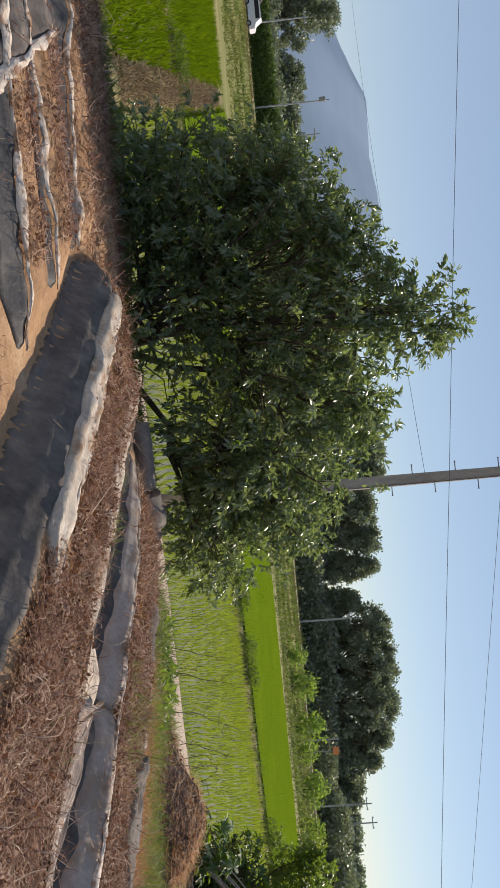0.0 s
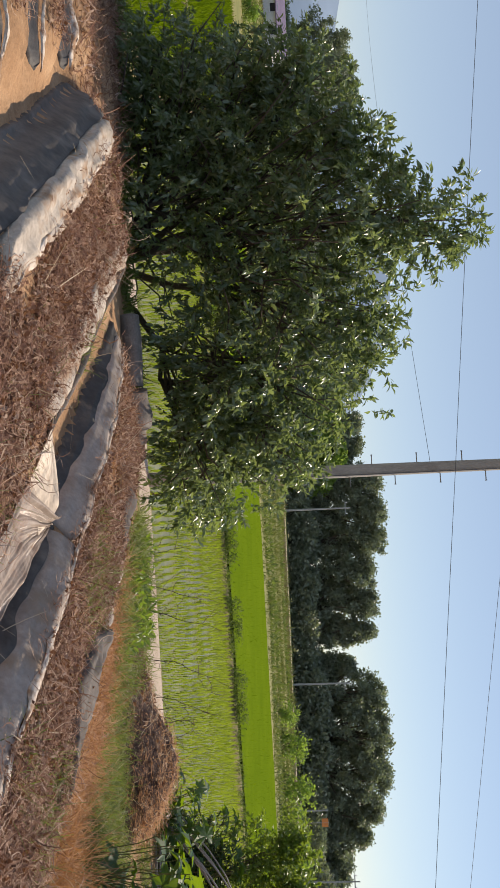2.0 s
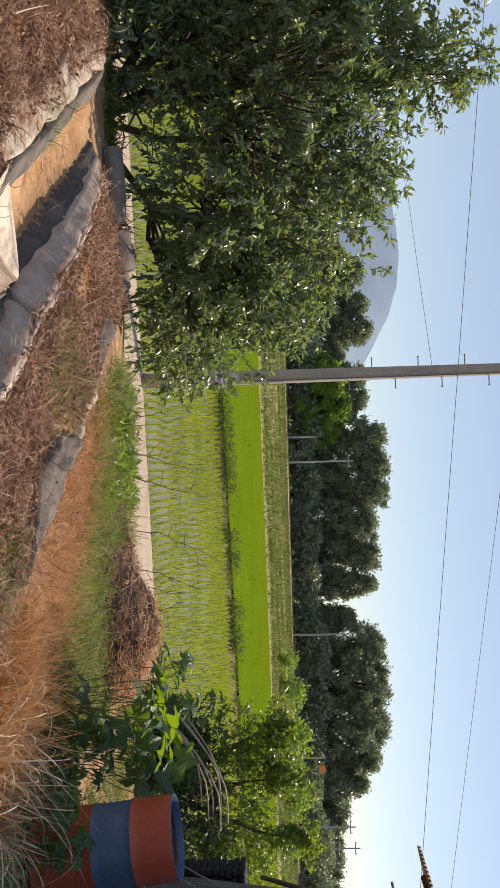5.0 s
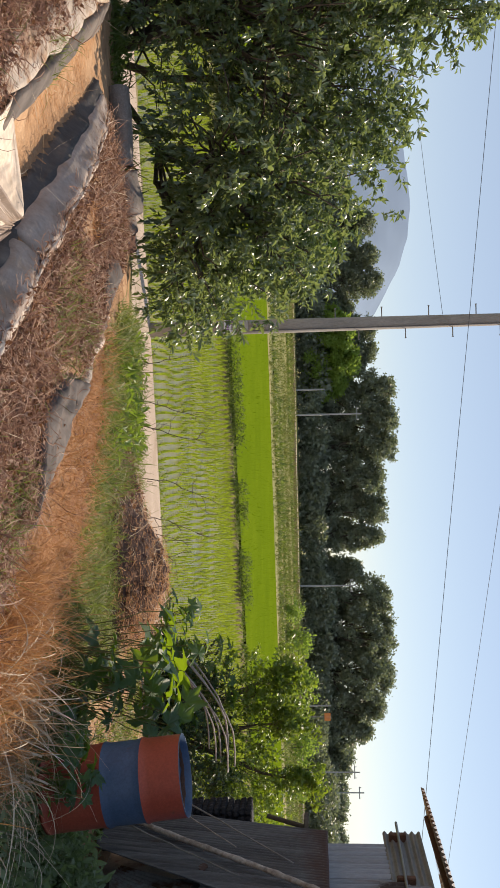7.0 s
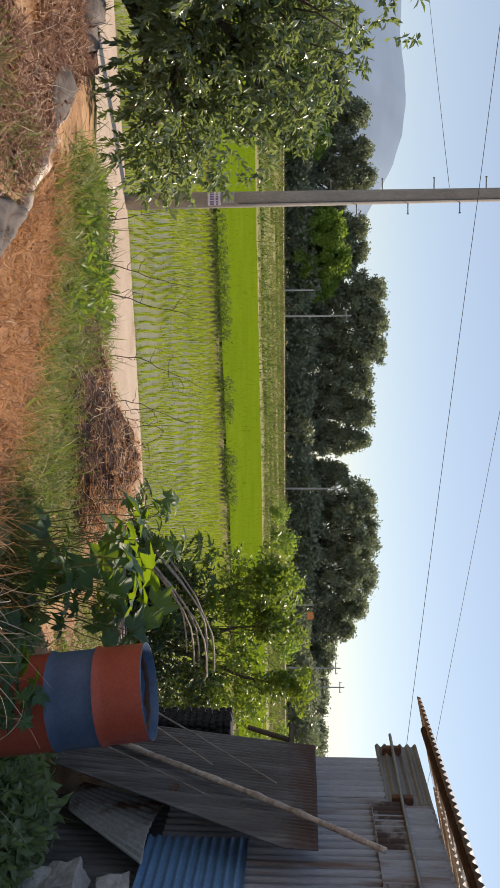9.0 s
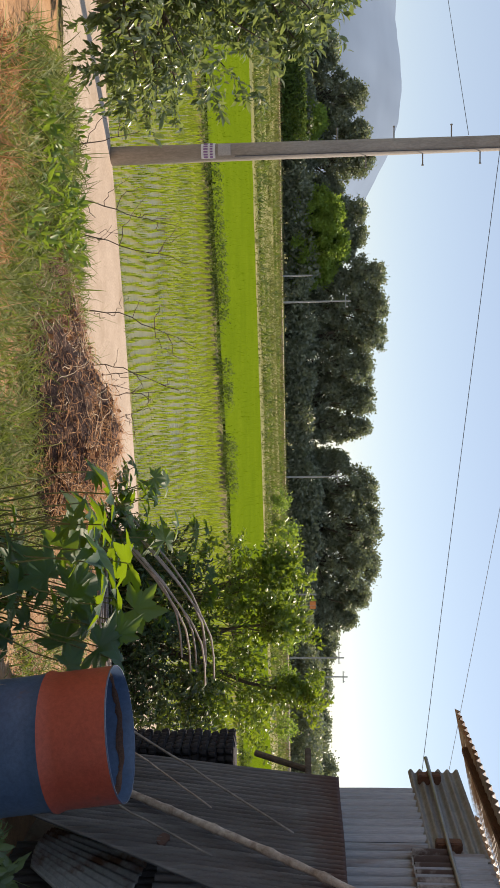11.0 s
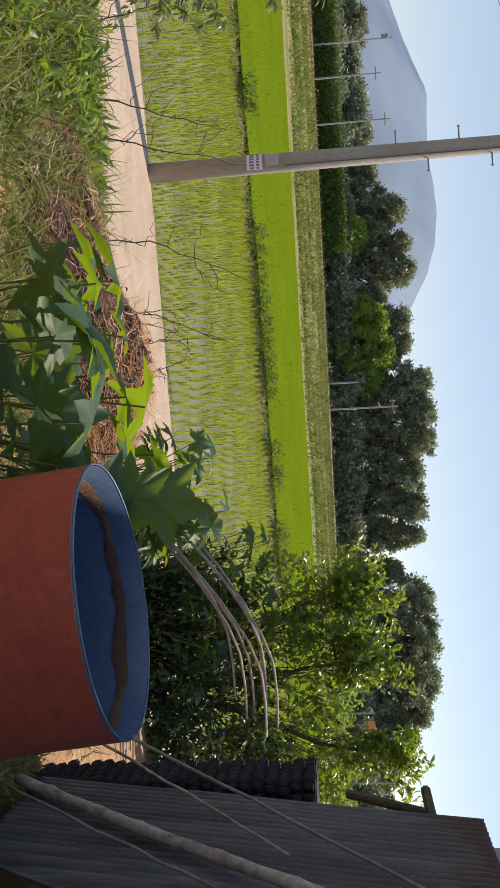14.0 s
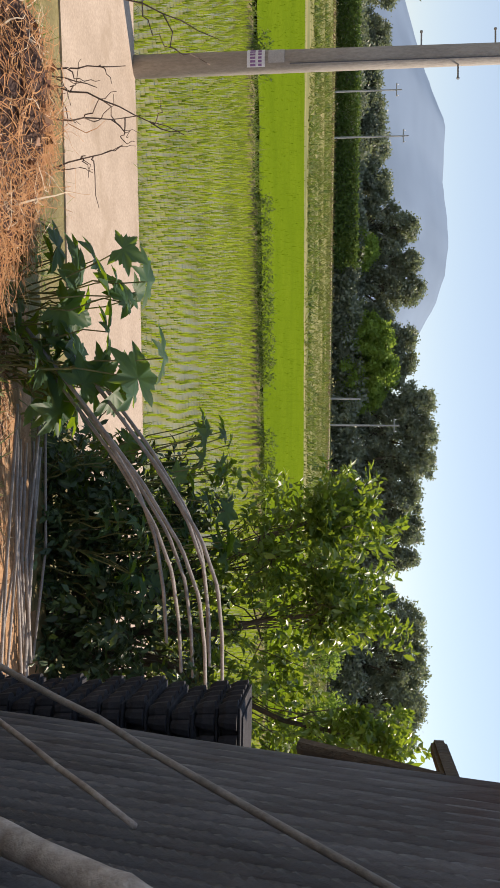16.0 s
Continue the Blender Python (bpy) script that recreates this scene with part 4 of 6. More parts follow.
plate = piece("number_plate", *wrap(1.42, 1.62, 0.1250, 190, 318), M_WHITE, pole, "white plate with purple print")
for r_, (z0, z1) in enumerate([(1.545, 1.585), (1.455, 1.515)]):
    for a in range(200, 306, 17):
        piece("print_bar", *wrap(z0, z1, 0.1300, a, a + 11, 4, 0.002), M_PURPLE, plate)
piece("upper_plate", *wrap(1.66, 1.84, 0.1235, 215, 300), M_GREYPLATE, pole, "plain grey plate")
for k in range(16):
    z = 3.35 + 0.4 * k
    s = -1 if k % 2 == 0 else 1
    piece("step_bolt", *join([tube([(s * 0.10, -0.02, z), (s * 0.27, -0.02, z)], 0.010, 6), tube([(s * 0.262, -0.02, z), (s * 0.278, -0.02, z)], 0.018, 6)]), M_STEEL, pole)
piece("earth_cable", *tube([(0.08, -0.112, 1.9), (0.08, -0.095, 5), (0.07, -0.085, 9)], 0.008, 6), M_WIRE, pole)


def wire(name, a, b, sag, r, label):
    a, b = np.array(a, dtype=float), np.array(b, dtype=float)
    pts = [a + (b - a) * s - np.array([0, 0, 4 * sag * s * (1 - s)]) for s in np.linspace(0, 1, 40)]
    solo(name, *tube(pts, r, 6), M_WIRE, label, "wire")


wire("overhead_wire", (-40.0, 12.0, 8.7), (0.9, 16.42, 4.05), 0.25, 0.005, "thin black overhead wire running to the pole")
wire("overhead_wire", (0.9, 16.42, 4.05), (18.0, 18.25, 2.51), 0.03, 0.005, "thin black overhead wire running on from the pole")
wire("overhead_wire", (0.97, 16.55, 5.03), (18.0, 20.9, 3.2), 0.0, 0.0042, "thin overhead wire high on the pole")
wire("overhead_wire", (-24.0, 41.0, 5.6), (0.8, 16.5, 3.62), 0.15, 0.0042, "thin overhead wire from the far fields")

# ---- the broad tree by the garden edge ----
def branch(rng, a, b, r0, r1, wob, n=6, sides=7):
    a, b = np.array(a, dtype=float), np.array(b, dtype=float)
    pts = [a + (b - a) * s + rng.normal(size=3) * wob * math.sin(math.pi * s) for s in np.linspace(0, 1, n)]
    return tube(pts, np.linspace(r0, r1, n), sides), pts


def garden_tree():
    rng = np.random.default_rng(21)
    base = np.array([-1.25, 10.75, land_z(-1.25, 10.75) - 0.15])
    tree = thing("tree", "broad dark green tree with glossy leaves below the garden edge", "tree", at=tuple(base))
    lobes = [((-2.6, 10.3, 0.35), (1.25, 1.4, 1.3)), ((-1.9, 10.2, 1.2), (1.3, 1.5, 1.15)), ((-1.0, 10.2, 1.5), (1.25, 1.5, 1.1)), ((0.1, 10.3, 1.1), (1.25, 1.45, 1.15)),
             ((0.85, 10.6, 0.55), (0.95, 1.1, 0.95)), ((-1.1, 9.55, 2.65), (0.36, 0.40, 0.50)), ((-1.3, 9.9, 2.2), (0.62, 0.7, 0.5)), ((-1.6, 9.9, 0.2), (1.7, 1.1, 0.8)), ((1.25, 10.75, 0.15), (0.6, 0.6, 0.55)),
             ((-2.95, 10.0, -0.1), (0.8, 0.9, 0.7)), ((0.1, 10.1, 0.5), (1.15, 0.9, 0.5)), ((1.0, 10.5, 1.1), (0.5, 0.7, 0.55)), ((-2.5, 10.1, 1.5), (0.7, 0.8, 0.6)), ((-2.9, 10.1, 1.1), (0.65, 0.8, 0.6)),
             ((-1.9, 10.0, 1.95), (0.5, 0.6, 0.45)), ((-0.2, 10.1, 1.9), (0.5, 0.6, 0.45))]
    parts, tips, ways = [], [], []
    for (c, r) in lobes:
        c, r = np.array(c), np.array(r)
        (tb, pts) = branch(rng, base if c[0] < 0.05 or c[2] == 0.55 else np.array([0.3, 10.4, 0.55]), c - np.array([0, 0, 0.25 * r[2]]), 0.05, 0.02, 0.09, 7)
        parts.append(tb)
        k = int(22 + 44 * r[0] * r[2])
        for i in range(k):
            d = rng.normal(size=3)
            d /= np.linalg.norm(d)
            q = c + d * r * rng.uniform(0.72, 1.06)
            q[2] = max(q[2], land_z(q[0], q[1]) + 0.12 if q[1] < 10 else -0.75)
            if i % 3 == 0:
                (tb, p2) = branch(rng, pts[int(rng.integers(3, 6))], q, 0.018, 0.005, 0.06, 5, 5)
                parts.append(tb)
            for g in [q] + [c + (q - c) * rng.uniform(0.35, 0.92) + rng.normal(size=3) * 0.10 for j in range(3)]:
                low = -0.02 + 0.12 * math.sin(g[0] * 5) if g[0] > -0.9 else -0.35
                if g[1] < 10.7 and g[2] < low:
                    continue
                tips.append(g)
                out = (g - c) / r
                ways.append(out / (np.linalg.norm(out) + 1e-6) + rng.normal(size=3) * 0.45 + np.array([0, -0.15, 0.35]))
    v, f = join(parts)
    piece("trunk", v - base, f, M_BARK, tree, smooth=True)
    tips = np.array(tips)
    v, f = sprays(rng, tips, np.array(ways), 0.23, 23, 0.052, 0.105, 0.85, OVAL_V, OVAL_F, 0.35)
    piece("crown", v - base, f, M_LEAF, tree)


garden_tree()

# ---- garden: film, cloth, weeds ----
def row_xy(s, n):
    return ROW_D[0] * s + ROW_N[0] * n, ROW_D[1] * s + ROW_N[1] * n


def film(name, s0, s1, n0, n1, mat, label, seed, lift=0.030, rough=0.012, cells=0.05, by_x=False, ragged=0.06, edge=1, slope=0.0, torn_wide=1.0, ends=0.42):
    vs, fs = [], []
    ns, nn = max(2, int((s1 - s0) / cells)), max(5, int((n1 - n0) / 0.025))
    for i in range(ns + 1):
        for k in range(nn + 1):
            s = s0 + (s1 - s0) * i / ns
            u = k / nn
            e0 = n0 + ragged * noise.noise((s * 2.2, seed, 0)) + 0.25 * ragged * noise.noise((s * 6, seed, 3))
            e1 = n1 + ragged * noise.noise((s * 2.6, seed + 5, 0))
            e0 = e1 - 0.04 - (e1 - 0.04 - e0) * (0.12 + 0.88 * smooth(0, ends, s - s0) * smooth(0, ends, s1 - s) ** 0.7)
            n = e0 + (e1 - e0) * u
            x, y = (s, n + slope * (s - s1)) if by_x else row_xy(s, n)
            z = land_z(x, y) + lift + rough * (noise.noise((s * 3.0, n * 9.0, seed)) + 0.6 * noise.noise((s * 9.0, n * 16.0, seed + 2)) + 0.5 * abs(noise.noise((s * 5.0, n * 30.0, seed + 4))))
            z += 0.03 * max(0.0, noise.noise((s * 1.4, seed + 9, 0))) * (u > 0.8)
            z = max(z, land_z(x, y) + 0.02)
            tuck = smooth(0, 0.10, u) * (1 - smooth(0.90, 1.0, u)) * smooth(0, 0.06, s - s0) * smooth(0, 0.06, s1 - s)
            vs.append((x, y, z + (land_z(x, y) - 0.012 - z) * (1 - tuck)))
    m = nn + 1
    for i in range(ns):
        for k in range(nn):
            fs.append((i * m + k, (i + 1) * m + k, (i + 1) * m + k + 1, i * m + k + 1))
    ob = tagged(new(name, mesh_of(name, vs, fs, mat, True)), label, "plastic film", "mulch film on the rows")
    sol = ob.modifiers.new("thick", "SOLIDIFY")
    sol.thickness = 0.003
    if edge:
        vs, fs, m = [], [], 7
        for i in range(2 * ns + 1):
            s = s0 + (s1 - s0) * i / (2 * ns)
            taper = smooth(0, 0.12, s - s0) * smooth(0, 0.12, s1 - s)
            wide = (0.03 + 0.16 * max(0.0, 0.2 + noise.noise((s * 1.9, seed + 31, 0))) + 0.06 * abs(noise.noise((s * 5, seed + 3, 0)))) * (0.1 + 0.9 * taper) * torn_wide
            mid = (n1 if edge > 0 else n0) + ragged * noise.noise((s * 2.6, seed + 5, 0)) - 0.01 * edge
            for k in range(m):
                u = k / (m - 1) - 0.5
                n = mid + wide * (u + 0.12) + (0.008 + 0.22 * wide) * noise.noise((s * 6, k * 1.1, seed))
                x, y = (s, n + slope * (s - s1)) if by_x else row_xy(s, n)
                vs.append((x, y, land_z(x, y) + 0.042 + 0.010 * math.cos(u * 3.1) - 0.004 + 0.008 * noise.noise((s * 14, u * 9, seed)) + 0.004 * noise.noise((s * 40, u * 20, seed))))
        for i in range(2 * ns):
            for k in range(m - 1):
                fs.append((i * m + k, (i + 1) * m + k, (i + 1) * m + k + 1, i * m + k + 1))
        torn = piece("torn_edge", vs, fs, M_TORN, ob, "pale crumpled torn film edge", True)
        torn.modifiers.new("thick", "SOLIDIFY").thickness = 0.003
    return ob


GREYF = "torn dusty grey plastic mulch film on a planted ridge"
film("mulch_film", -6.75, -1.2, 3.08, 3.35, M_FILM, GREYF, 1.0, edge=0, ragged=0.03)
film("mulch_film", -6.55, -3.2, 3.32, 3.55, M_PALEFILM, "pale torn plastic film lying on a ridge top", 2.0, ragged=0.07, lift=0.045, rough=0.03)
film("mulch_film", -6.5, -3.65, 4.20, 4.47, M_PALEFILM, "pale dusty film strewn with dead stems on a ridge flank", 12.0, edge=0, ragged=0.08, lift=0.03, rough=0.02, ends=0.3)
film("mulch_film", -6.7, -3.70, 4.45, 4.65, M_FILM, "straight band of grey plastic film on the flank of a ridge", 14.0, edge=0, ragged=0.02, lift=0.045, ends=0.15)
# near-black film at the foot puts the face's shade into its colour
film("mulch_film", -6.62, -3.70, 5.03, 5.16, M_FILMDARK, GREYF, 3.0, edge=0, ends=0.05, ragged=0.02)
film("mulch_film", -3.80, -1.3, 5.03, 5.17, M_FILM, GREYF, 13.0, edge=0, ends=0.05, ragged=0.02)
film("mulch_film", -6.55, -3.75, 5.11, 5.29, M_BROWFILM, "dusty beige-grey plastic film on a ridge brow, lightened as the sunlit strip", 18.0, ragged=0.02, rough=0.012, torn_wide=0.5, ends=0.05, lift=0.036)
film("mulch_film", -3.75, -1.4, 5.12, 5.30, M_BROWFILM, "dusty beige-grey plastic film on a ridge brow, lightened as the sunlit strip", 19.0, ragged=0.025, rough=0.016, ends=0.05, lift=0.036)
film("mulch_film", -5.75, -4.9, 6.02, 6.40, M_FILM, GREYF, 4.0, ragged=0.10, ends=0.2, lift=0.05, rough=0.045, torn_wide=0.6)
film("mulch_film", -5.35, -4.0, 6.33, 6.46, M_TORN, "white torn plastic film along a ridge edge", 6.0, edge=0, ragged=0.06, ends=0.2, lift=0.06, rough=0.04)
film("mulch_film", -4.2, -2.75, 5.97, 6.42, M_FILM, "crumpled dusty grey plastic film with a white torn edge", 7.0, ragged=0.11, rough=0.04, ends=0.5, lift=0.06, torn_wide=1.5)
film("mulch_film", -6.8, -0.8, 1.10, 1.52, M_FILM, GREYF, 5.0)
film("mulch_film", -6.2, -1.40, 6.56, 6.93, M_FILMDARK, GREYF, 15.0, by_x=True, torn_wide=0.5)
film("mulch_film", -6.2, -0.93, 5.72, 6.09, M_FILMDARK, GREYF, 8.0, by_x=True, slope=0.13, torn_wide=0.5)
film("mulch_film", -6.2, -0.42, 5.16, 5.40, M_FILMDARK, GREYF, 9.0, by_x=True, slope=0.10, torn_wide=0.5)


def sheet_on_furrow(name, s0, s1, left, right, mat, label, folds, seed, a, b, crease=None):
    """A slack sheet that spans the furrow between two ridges."""
    vs, fs, slots = [], [], []
    for i in range(a):
        s = s0 + (s1 - s0) * i / (a - 1)
        for k in range(b):
            u = k / (b - 1)
            n = left(s) + (right(s) - left(s)) * u + 0.02 * noise.noise((s * 5, u * 2, seed))
            x, y = row_xy(s + 0.05 * noise.noise((u * 4, seed, s)) * (i in (0, a - 1)), n)
            z = max(land_z(x, y) + 0.025, -0.035 - 0.07 * u - 0.03 * math.sin(math.pi * u))
            z += 0.02 * noise.noise((s * 2.2, u * 3, seed)) + 0.008 * noise.noise((s * 9, u * 9, seed + 2))
            z += folds * (0.7 * abs(noise.noise((s * 0.9, u * 6, seed + 4))) + 0.5 * abs(noise.noise((s * 1.6, u * 15, seed + 6))))
            vs.append((x, y, z))
    for i in range(a - 1):
        for k in range(b - 1):
            fs.append((i * b + k, (i + 1) * b + k, (i + 1) * b + k + 1, i * b + k + 1))
            s, u = s0 + (s1 - s0) * i / (a - 1), k / (b - 1)
            slots.append(1 if crease and abs(noise.noise((s * 0.9, u * 6, seed + 4))) < 0.022 else 0)
    ob = tagged(new(name, mesh_of(name, vs, fs, [mat, crease or mat], True, slots)), label, "cloth" if mat is M_TARP else "plastic film")
    ob.modifiers.new("thick", "SOLIDIFY").thickness = 0.005


sheet_on_furrow("ground_cloth", -4.04, -3.42, lambda s: 4.46 + 0.05 * (s + 4), lambda s: 4.62 + 0.46 * smooth(-4.06, -3.86, s) - 0.12 * smooth(-3.8, -3.4, s), M_TARP, "crumpled off-white cloth lying over a furrow", 0.018, 8.0, 60, 70)
sheet_on_furrow("creased_film", -3.62, -1.5, lambda s: 5.0 - 0.54 * smooth(-3.7, -3.1, s) - 0.06 * (s + 3.1), lambda s: float(np.interp(s, (-3.65, -3.1, -2.57, -2.1, -1.5), (5.08, 5.0, 4.88, 4.74, 4.62))), M_FANFILM, "brown-stained clear plastic sheet creased in a fan over a furrow", 0.035, 21.0, 130, 110, M_TORN)


def in_left(x, y):
    """On the films or the bare ends of the rows to the left."""
    a, b = y - 0.10 * (x + 0.95), y - 0.10 * (x + 0.42)
    return 5.72 < a < 6.16 or 5.0 < b < 5.38 or (y > 4.9 and x > -0.95 - 0.35 * (y - 5.4)) or 6.6 < y < 7.0


BARE = ((-5.7, -4.95, 6.04, 6.5), (-5.1, -4.1, 6.24, 6.5), (-4.12, -3.1, 5.96, 6.5), (-6.4, -3.4, 3.34, 3.55), (-6.4, -1.5, 5.1, 5.27), (-6.7, -3.65, 4.34, 4.66))


def row_points(count, s0, s1, n0, n1, gap=-0.05, sc=2.2, seed=1):
    out = []
    while len(out) < count:
        s, n = RNG.uniform(s0, s1), RNG.uniform(n0, n1)
        x, y = row_xy(s, n)
        if y < edge_y(x) - 0.1 and noise2(x, y, sc, seed) > gap and not (RNG.uniform() < 0.9 and any(a < s < b and c < n < d for a, b, c, d in BARE)) and not (x < 0.1 and n < 2.95 and in_left(x, y)):
            out.append((x, y, land_z(x, y) - 0.005))
    return out


WEED = "tangled reddish-brown dead weeds on the ridge top"
for s0, s1, n0, n1, k in [(-6.75, -1.0, 3.42, 4.40, 14500), (-6.5, -1.0, 5.25, 6.36, 18500), (-6.8, -0.8, 1.52, 2.75, 6200)]:
    base = np.array(row_points(k, s0, s1, n0, n1, -0.42, 2.6)) + np.array([0, 0, 1.0]) * RNG.uniform(0, 0.05, (k, 1)) ** 1.0
    solo("dead_weeds", *tangle(base, 0.17, 0.0056), M_DEAD, WEED, "weeds", kind="stuff")
    lp = np.array(row_points(k // 2, s0, s1, n0, n1, -0.2, 3.2)) + np.array([0, 0, 1.0]) * RNG.uniform(0.005, 0.06, (k // 2, 1))
    solo("dead_leaf_litter", *leaves(lp, turned(len(lp), (0, 0, 0.1), 1.0), RNG.uniform(0.015, 0.04, len(lp)), CHIP_V, CHIP_F), M_DEAD, "curled dead leaves among the ridge weeds", "leaves", kind="stuff")
pts = spread(7000, -6.2, -0.8, 3.2, 9.4, lambda x, y: x + 0.25 * (y - 6.5) < -1.05 and y < edge_y(x) - 0.05 and not in_left(x, y) and noise2(x, y, 2.4, 4) > -0.3)
solo("dead_weeds", *tangle(pts, 0.19, 0.008, 5), M_DEAD, WEED, "weeds", kind="stuff")
pts = spread(8500, -5.6, -0.8, 6.95, 9.5, lambda x, y: x + 0.25 * (y - 6.5) < -0.9 and y < edge_y(x) - 0.02)
solo("dead_weeds", *tangle(pts, 0.2, 0.008, 5), M_DEAD, WEED, "weeds", kind="stuff")
tufts("pale_stalks", row_points(420, -6.8, -1.2, 3.5, 6.3, -0.3), 0.32, (0.2, 0.1, 0.25), 0.007, M_PALE, "loose pale dead stalks among the weeds", "stalks", 4, 0.3, 1.0)


pts = row_points(700, -6.6, -4.6, 4.55, 5.05, -0.2, 3.0, 5) + row_points(500, -6.8, -3.0, 2.4, 3.0, 0.0, 3.0, 5)
solo("furrow_straw", *tangle(pts, 0.11, 0.004, 5, 0.1, 0.3, 0.04), M_STRAW, "short dead stems on the bare furrow soil", "straw", kind="stuff")
solo("rusty_moss_weeds", *tangle(row_points(2600, -6.45, -5.0, 5.28, 5.9, -0.1, 2.0, 3) + row_points(2600, -5.2, -2.2, 5.3, 6.25, 0.22, 1.5, 23), 0.10, 0.005, 5, 0.3, 0.8, 0.3), M_STRAW, "orange-brown dead weeds on a ridge end", "weeds", kind="stuff")
tufts("flank_grass", row_points(42, -5.4, -4.5, 4.34, 4.56, -0.3, 2.0, 3), 0.13, (0, 0, 1), 0.006, M_GRASS, "small green grass tufts on the flank of a ridge", "grass", 3, 0.6, 0.8, 8, 0.04)


def in_straw(x, y):
    n, s = ROW_N[0] * x + ROW_N[1] * y, ROW_D[0] * x + ROW_D[1] * y
    return n > 6.48 + 0.10 * math.sin(s * 2) and y < 8.6 - 0.25 * (x - 2) and not ((x - 5.1) ** 2 + (y - 6.97) ** 2 < 0.42 ** 2) and x < 4.75 and not (x > 4.05 and y > 6.9)


pts = spread(3000, 2.0, 4.75, 3.6, 8.7, in_straw)
tufts("dry_grass", pts, 0.27, (0.25, 0.05, 0.6), 0.006, M_STRAW, "matted orange-brown dry grass", "grass", 4, 0.8, 1.0, 4, 0.05)
pts = spread(240, 4.0, 4.7, 5.4, 6.75, in_straw)
tufts("long_dry_grass", pts, 0.86, (0.5, 0.0, 0.95), 0.009, M_REED, "long pale grass stems arching over", "grass", 11, 1.25, 0.6, 2, 0.05)
pts = spread(1700, 3.7, 4.62, 5.0, 6.75, in_straw)
tufts("tall_dry_grass", pts, 0.50, (0.12, 0.0, 1.0), 0.006, M_STRAW, "tall dense orange-brown dry grass", "grass", 6, 0.8, 0.55, 3, 0.05)


def in_green(x, y):
    n = ROW_N[0] * x + ROW_N[1] * y
    return n > 6.75 and edge_y(x) + 0.5 > y and y > 8.35 - 0.30 * (x - 2) and not (x > 3.1 and y > 9.1 + 0.1 * x)


pts = spread(1000, 1.75, 5.0, 7.0, 12.0, in_green)
tufts("green_grass", pts, 0.21, (0, 0, 0.9), 0.010, M_GRASS, "coarse green and yellowing grass on the bank top", "grass", 4, 0.7, 0.7, 13, 0.035)
pts = spread(400, 1.95, 3.4, 8.7, 10.6, lambda x, y: y < edge_y(x) + 0.35 and y > 8.5 - 0.1 * (x - 2))
tufts("lush_bank_grass", pts, 0.27, (0, 0, 0.9), 0.013, M_GRASS, "long lush green grass on the bank top", "grass", 4, 0.8, 0.7, 8, 0.05)
pts = np.array(spread(80, 2.0, 3.1, 8.8, 10.5, lambda x, y: in_green(x, y) and y < edge_y(x) + 0.25 and noise2(x, y, 2.4, 3) > -0.15))
pts = np.repeat(pts, 9, axis=0) + RNG.normal(size=(len(pts) * 9, 3)) * np.array([0.05, 0.05, 0.02]) + np.array([0, 0, 1.0]) * RNG.uniform(0.01, 0.13, (len(pts) * 9, 1))
solo("broad_weeds", *leaves(pts, turned(len(pts), (0, -0.2, 0.5), 0.8), RNG.uniform(0.05, 0.12, len(pts)), OVAL_V * np.array([0.9, 1, 1]), OVAL_F), M_BROAD, "broad-leaved green weeds on the bank top", "weeds", kind="stuff")
pts = spread(1500, -7.5, 5.5, 9.6, 13.6, lambda x, y: edge_y(x) - 0.05 < y < road_far(x) - ROAD_W)
tufts("bank_grass", pts, 0.22, (0, 0, 1), 0.012, M_GRASS, "rough grass on the slope down to the road", "grass", 3, 0.5, 0.7, 4, 0.06)
pts = spread(3000, 4.3, 7.0, 3.6, 8.0, lambda x, y: (x - 5.1) ** 2 + (y - 6.97) ** 2 > 0.36 ** 2 and x > 4.2 + 0.25 * (7 - y) * 0.5 and x < 6.35)
tufts("shade_weeds", pts, 0.20, (0, 0, 1), 0.014, M_GRASS, "green weeds in the shade by the shed", "weeds", 3, 0.5, 0.8, 4, 0.05)
pts = spread(190, 4.1, 4.9, 5.75, 6.5, lambda x, y: noise2(x, y, 3.0, 6) > -0.3)
tufts("curling_grass", pts, 1.05, (0.42, 0.12, 1.0), 0.013, M_PALE, "pale grass stems curling over beside the drum", "grass", 14, 1.25, 0.5, 1, 0.05)
pts = spread(900, 4.75, 6.3, 5.2, 8.1, lambda x, y: (x - 5.1) ** 2 + (y - 6.97) ** 2 > 0.33 ** 2 and x > 4.75 + 0.3 * (6.6 - y))
tufts("lush_weeds", pts, 0.30, (0, 0, 1), 0.020, M_LUSH, "soft green weeds crowding the foot of the drum", "weeds", 4, 0.6, 0.7, 4, 0.05)
lp = np.array(spread(520, 4.75, 6.25, 5.3, 8.0, lambda x, y: (x - 5.1) ** 2 + (y - 6.97) ** 2 > 0.34 ** 2 and noise2(x, y, 2.2, 6) > -0.1))
lp = np.repeat(lp, 8, axis=0) + RNG.normal(size=(len(lp) * 8, 3)) * np.array([0.05, 0.05, 0.02]) + np.array([0, 0, 1.0]) * RNG.uniform(0.04, 0.24, (len(lp) * 8, 1))
solo("leafy_weeds", *leaves(lp, turned(len(lp), (0, -0.2, 0.5), 0.8), RNG.uniform(0.05, 0.11, len(lp)), OVAL_V, OVAL_F), M_LUSH, "leafy green weeds in the shade by the shed", "weeds", kind="stuff")
pts = spread(420, 5.5, 6.25, 6.3, 7.9, lambda x, y: noise2(x, y, 2.0, 4) > -0.35)
tufts("tall_shade_weeds", pts, 0.30, (0, 0, 1), 0.030, M_LUSH, "tall soft green weeds at the foot of the shed", "weeds", 4, 0.6, 0.5, 6, 0.06)
